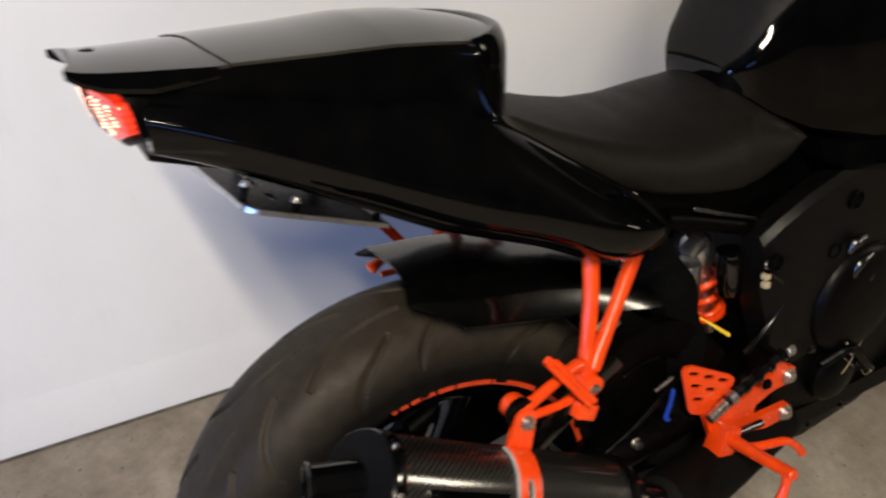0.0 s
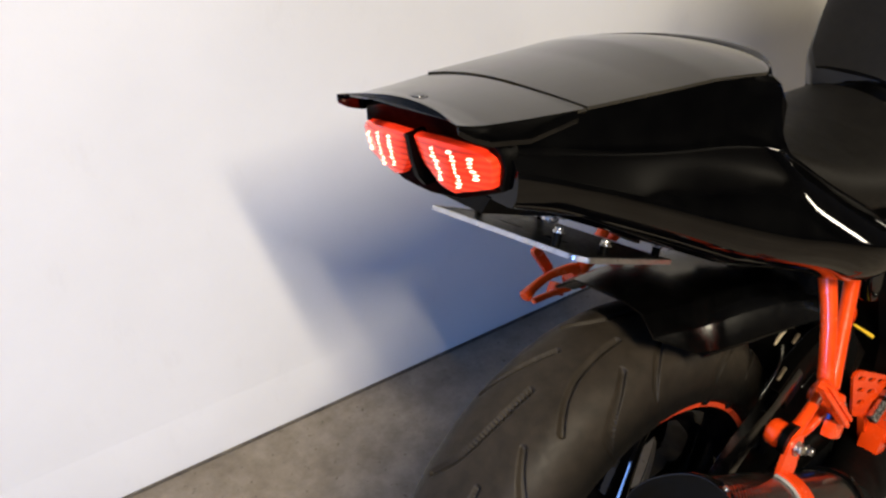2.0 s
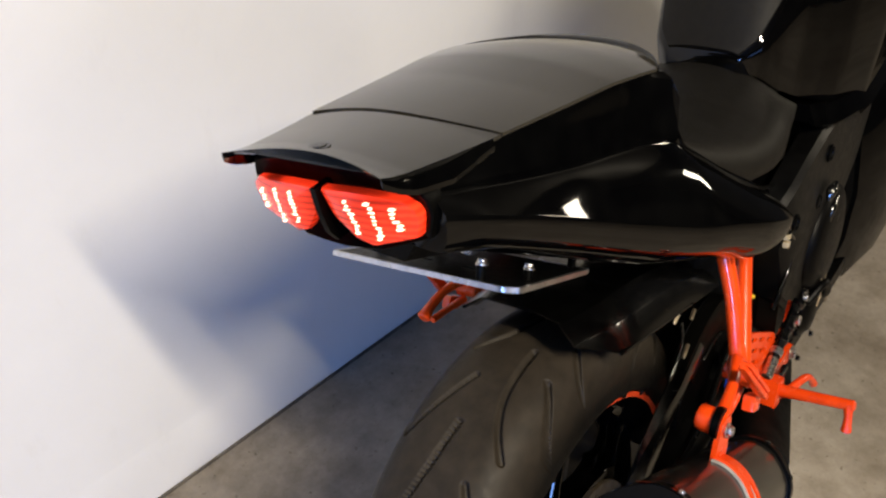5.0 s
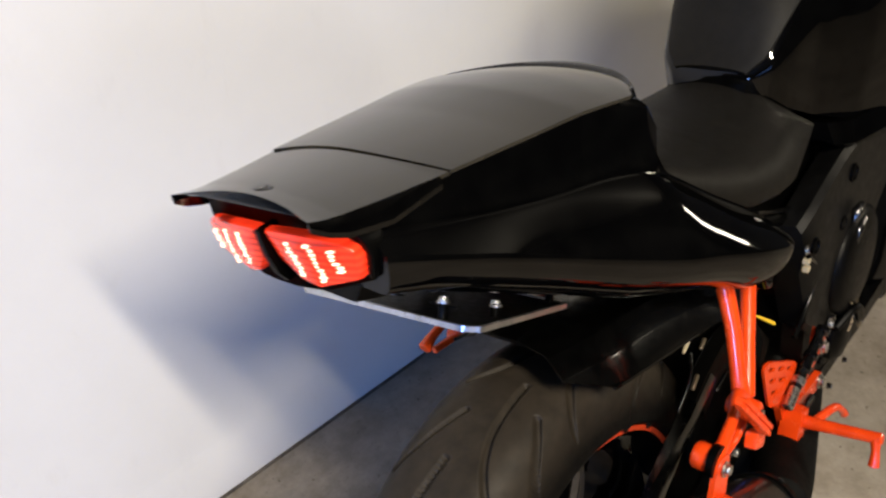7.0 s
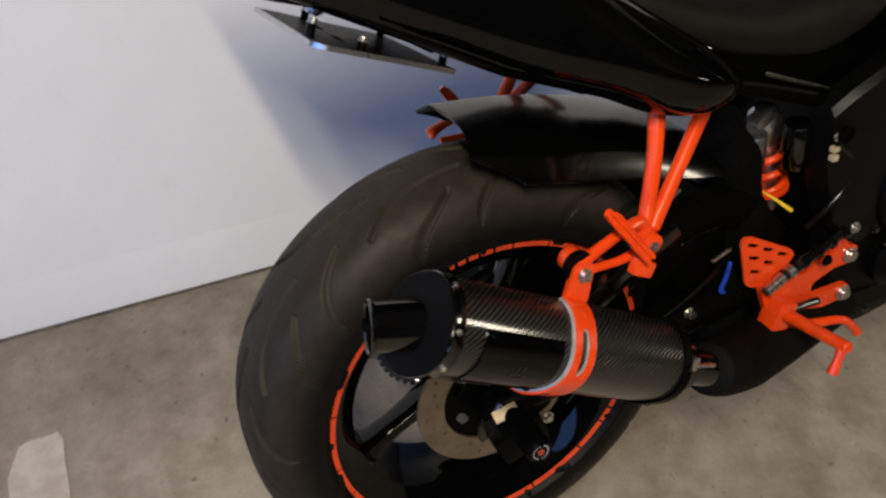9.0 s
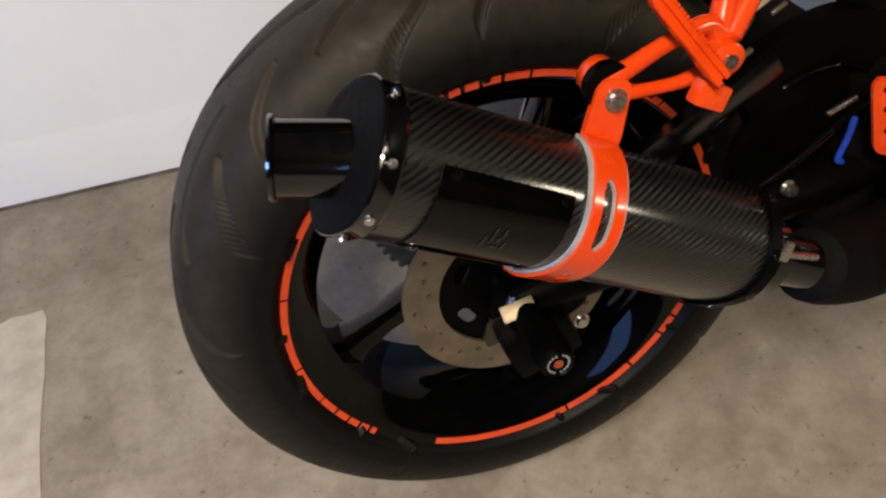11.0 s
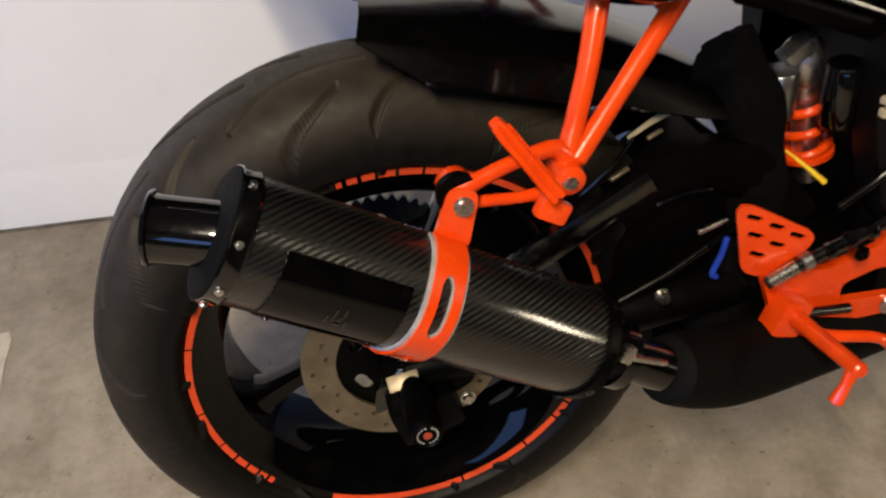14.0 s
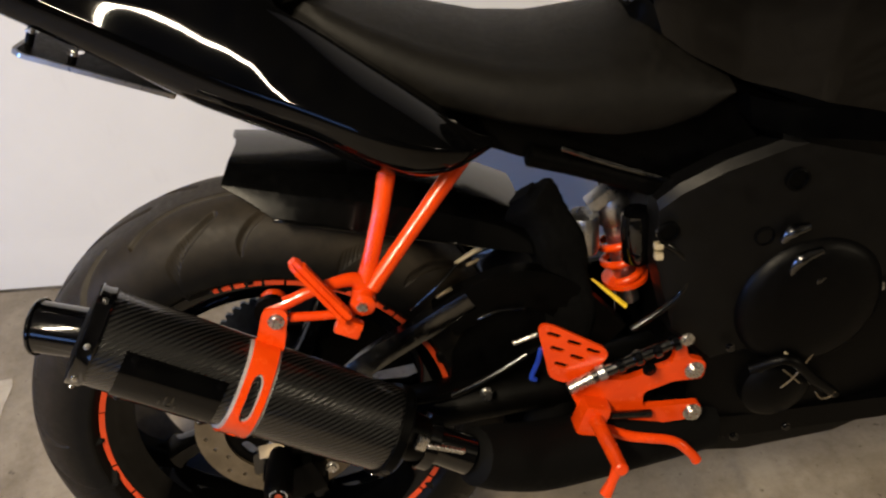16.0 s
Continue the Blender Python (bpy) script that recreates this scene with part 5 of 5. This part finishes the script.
for s in (1, -1):
    sp = part("frame_spar", spar(s), SPAR, bike, "satin dark grey frame cover", 24)
    if s < 0:
        for x, z, r in ((0.628, 0.318, 0.014), (0.484, 0.272, 0.013), (0.598, 0.250, 0.012)):
            part("plug", lathe([(r, 0), (r, 0.004), (r * 0.8, 0.005), (r * 0.75, 0.002), (r * 0.2, 0.002)], along((x, MID - 0.143, z), (x, -1, z)), 24), SATIN, sp, "round black plug")

engine = part("engine_block", loft([[Vector((x, MID + a * w, z0 + (z1 - z0) * b)) for a, b in ((-0.9, 0), (-1, 0.15), (-1, 0.8), (-0.8, 1), (0.8, 1), (1, 0.8), (1, 0.15), (0.9, 0))] for x, w, z0, z1 in ((0.505, 0.10, -0.06, 0.20), (0.53, 0.125, -0.10, 0.26), (0.62, 0.135, -0.105, 0.30), (0.75, 0.130, -0.10, 0.31), (0.86, 0.12, -0.07, 0.30))]), ENGINE_BLACK, bike, "black engine casing", 30)
CL = along((0.665, MID - 0.130, 0.150), (0.665, -1, 0.150))
part("clutch_cover", lathe([(0.092, 0), (0.092, 0.014), (0.088, 0.022), (0.078, 0.028), (0.050, 0.033), (0.010, 0.034)], CL, 48), ENGINE_BLACK, engine, "round black clutch cover")
for k in range(10):
    a = 2 * math.pi * k / 10
    bolt("case_bolt", CL @ Vector((0.096 * math.cos(a), 0.096 * math.sin(a), 0.004)), (0, -1, 0), 0.0045, engine, ANODISED if k % 3 else STEEL, 0.006)
for p in (((0.614, 0.246), (0.624, 0.258), (0.644, 0.262)), ((0.627, 0.196), (0.640, 0.219), (0.665, 0.228)), ((0.654, 0.167), (0.664, 0.190), (0.688, 0.196))):
    part("cover_rib", tube([(x, -0.178, z) for x, z in p], (0.004, 0.0085, 0.005), 12, 8), GREY_ARM, engine, "rounded grey rib")
WP = along((0.640, MID - 0.132, 0.020), (0.640, -1, 0.020))
part("pump_cover", lathe([(0.045, 0), (0.045, 0.014), (0.036, 0.022), (0.012, 0.026)], WP, 36), ENGINE_BLACK, engine)
for x, z in ((0.652, 0.072), (0.680, 0.030), (0.612, 0.060), (0.660, -0.045), (0.590, -0.050), (0.705, 0.01), (0.57, 0.10)):
    bolt("case_bolt", (x, MID - 0.150, z), (0, -1, 0.1), 0.0042, engine, ANODISED, 0.006)
part("coolant_hose", tube([(0.60, MID - 0.15, 0.06), (0.64, MID - 0.165, 0.08), (0.68, MID - 0.162, 0.04), (0.72, MID - 0.15, 0.0)], 0.007, 10), ENGINE_BLACK, engine)
for wire_at in (((0.640, 0.058), (0.652, 0.046), (0.664, 0.033)), ((0.678, 0.086), (0.667, 0.062), (0.652, 0.040), (0.640, 0.030)), ((0.688, 0.014), (0.697, 0.002), (0.708, 0.002), (0.715, 0.010))):
    part("cable_end", tube([(x, -0.180, z) for x, z in wire_at], 0.0012, 8), DISC, engine, "pale cable end")
part("oil_line", tube([(0.63, -0.178, 0.10), (0.645, -0.180, 0.075), (0.66, -0.178, 0.055)], 0.003, 8), GOLD, engine)


def belly():
    rings = []
    for x, zt, zb, w in ((0.30, -0.03, -0.085, 0.10), (0.42, -0.02, -0.100, 0.125), (0.60, -0.03, -0.106, 0.135), (0.80, -0.03, -0.104, 0.140), (1.00, 0.0, -0.09, 0.15), (1.20, 0.05, -0.05, 0.15)):
        rings.append([Vector((x, MID + s * w * f, z)) for s, f, z in ((-1, 1.0, zt), (-1, 0.98, (zt + zb) / 2), (-1, 0.7, zb), (1, 0.7, zb), (1, 0.98, (zt + zb) / 2), (1, 1.0, zt))])
    return loft(rings)


part("belly_pan", belly(), ENGINE_BLACK, bike, "black lower engine cover", 30)


def side_fairing(s):
    rings = []
    for x, zt, zb, y in ((0.86, 0.33, -0.06, 0.150), (0.90, 0.36, -0.07, 0.172), (1.00, 0.42, -0.05, 0.200), (1.10, 0.46, 0.00, 0.215), (1.22, 0.50, 0.08, 0.215), (1.32, 0.55, 0.2, 0.19)):
        rings.append([Vector((x, MID + s * (y - 0.03 * abs(2 * t - 1) ** 2 - o), zb + (zt - zb) * t)) for o, ts in ((0, (0, 0.25, 0.5, 0.75, 1)), (0.008, (1, 0.75, 0.5, 0.25, 0))) for t in ts])
    return loft(rings)


for s in (1, -1):
    part("side_fairing", side_fairing(s), GLOSS, bike, "gloss black side fairing", 40)
# clip at the frame's rear with a hose fitting
fitting = part("hose_fitting", rbox(0.010, 0.009, 0.0075, pose(0.4760, -0.160, 0.2510, 0, 4, 0), 0.002), GOLD, bike, "pale brass hose fitting")
part("hose_fitting_nut", rbox(0.0095, 0.009, 0.0085, pose(0.4770, -0.160, 0.2380, 0, 4, 0), 0.002), GOLD, fitting)
bolt("fitting_bolt", (0.4790, -0.158, 0.2670), (0, -1, 0.1), 0.0045, fitting, STEEL, 0.005)
part("reservoir_cup", lathe([(0.016, -0.062), (0.019, -0.058), (0.019, 0.0), (0.0185, 0.001), (0.0185, 0.006), (0.015, 0.008)], along((0.4685, -0.104, 0.262), (0.466, -0.105, 0.33)), 28), ANODISED, bike, "small black fluid cup")

# Thin bar added to draw the reflected line along the seat's lower rail.
part("seat_rail_glint", tube([(0.372, -0.128, 0.372), (0.44, -0.126, 0.340), (0.505, -0.124, 0.312)], 0.0035, 8), GREY_ARM, bike, "thin grey bar standing in for a reflected line along the seat rail")
part("cable_clip", tube([(0.222, -0.116, 0.192), (0.240, -0.114, 0.200)], 0.0028, 8), DISC, bike, "small dull metal cable clip")
part("cable_clip", tube([(0.262, -0.108, 0.226), (0.276, -0.106, 0.231)], 0.0026, 8), DISC, bike, "small dull metal cable clip")
part("thin_cable", tube([(0.190, -0.112, 0.176), (0.225, -0.112, 0.206), (0.250, -0.100, 0.224)], 0.0022, 8), GREY_ARM, bike, "thin dark cable")
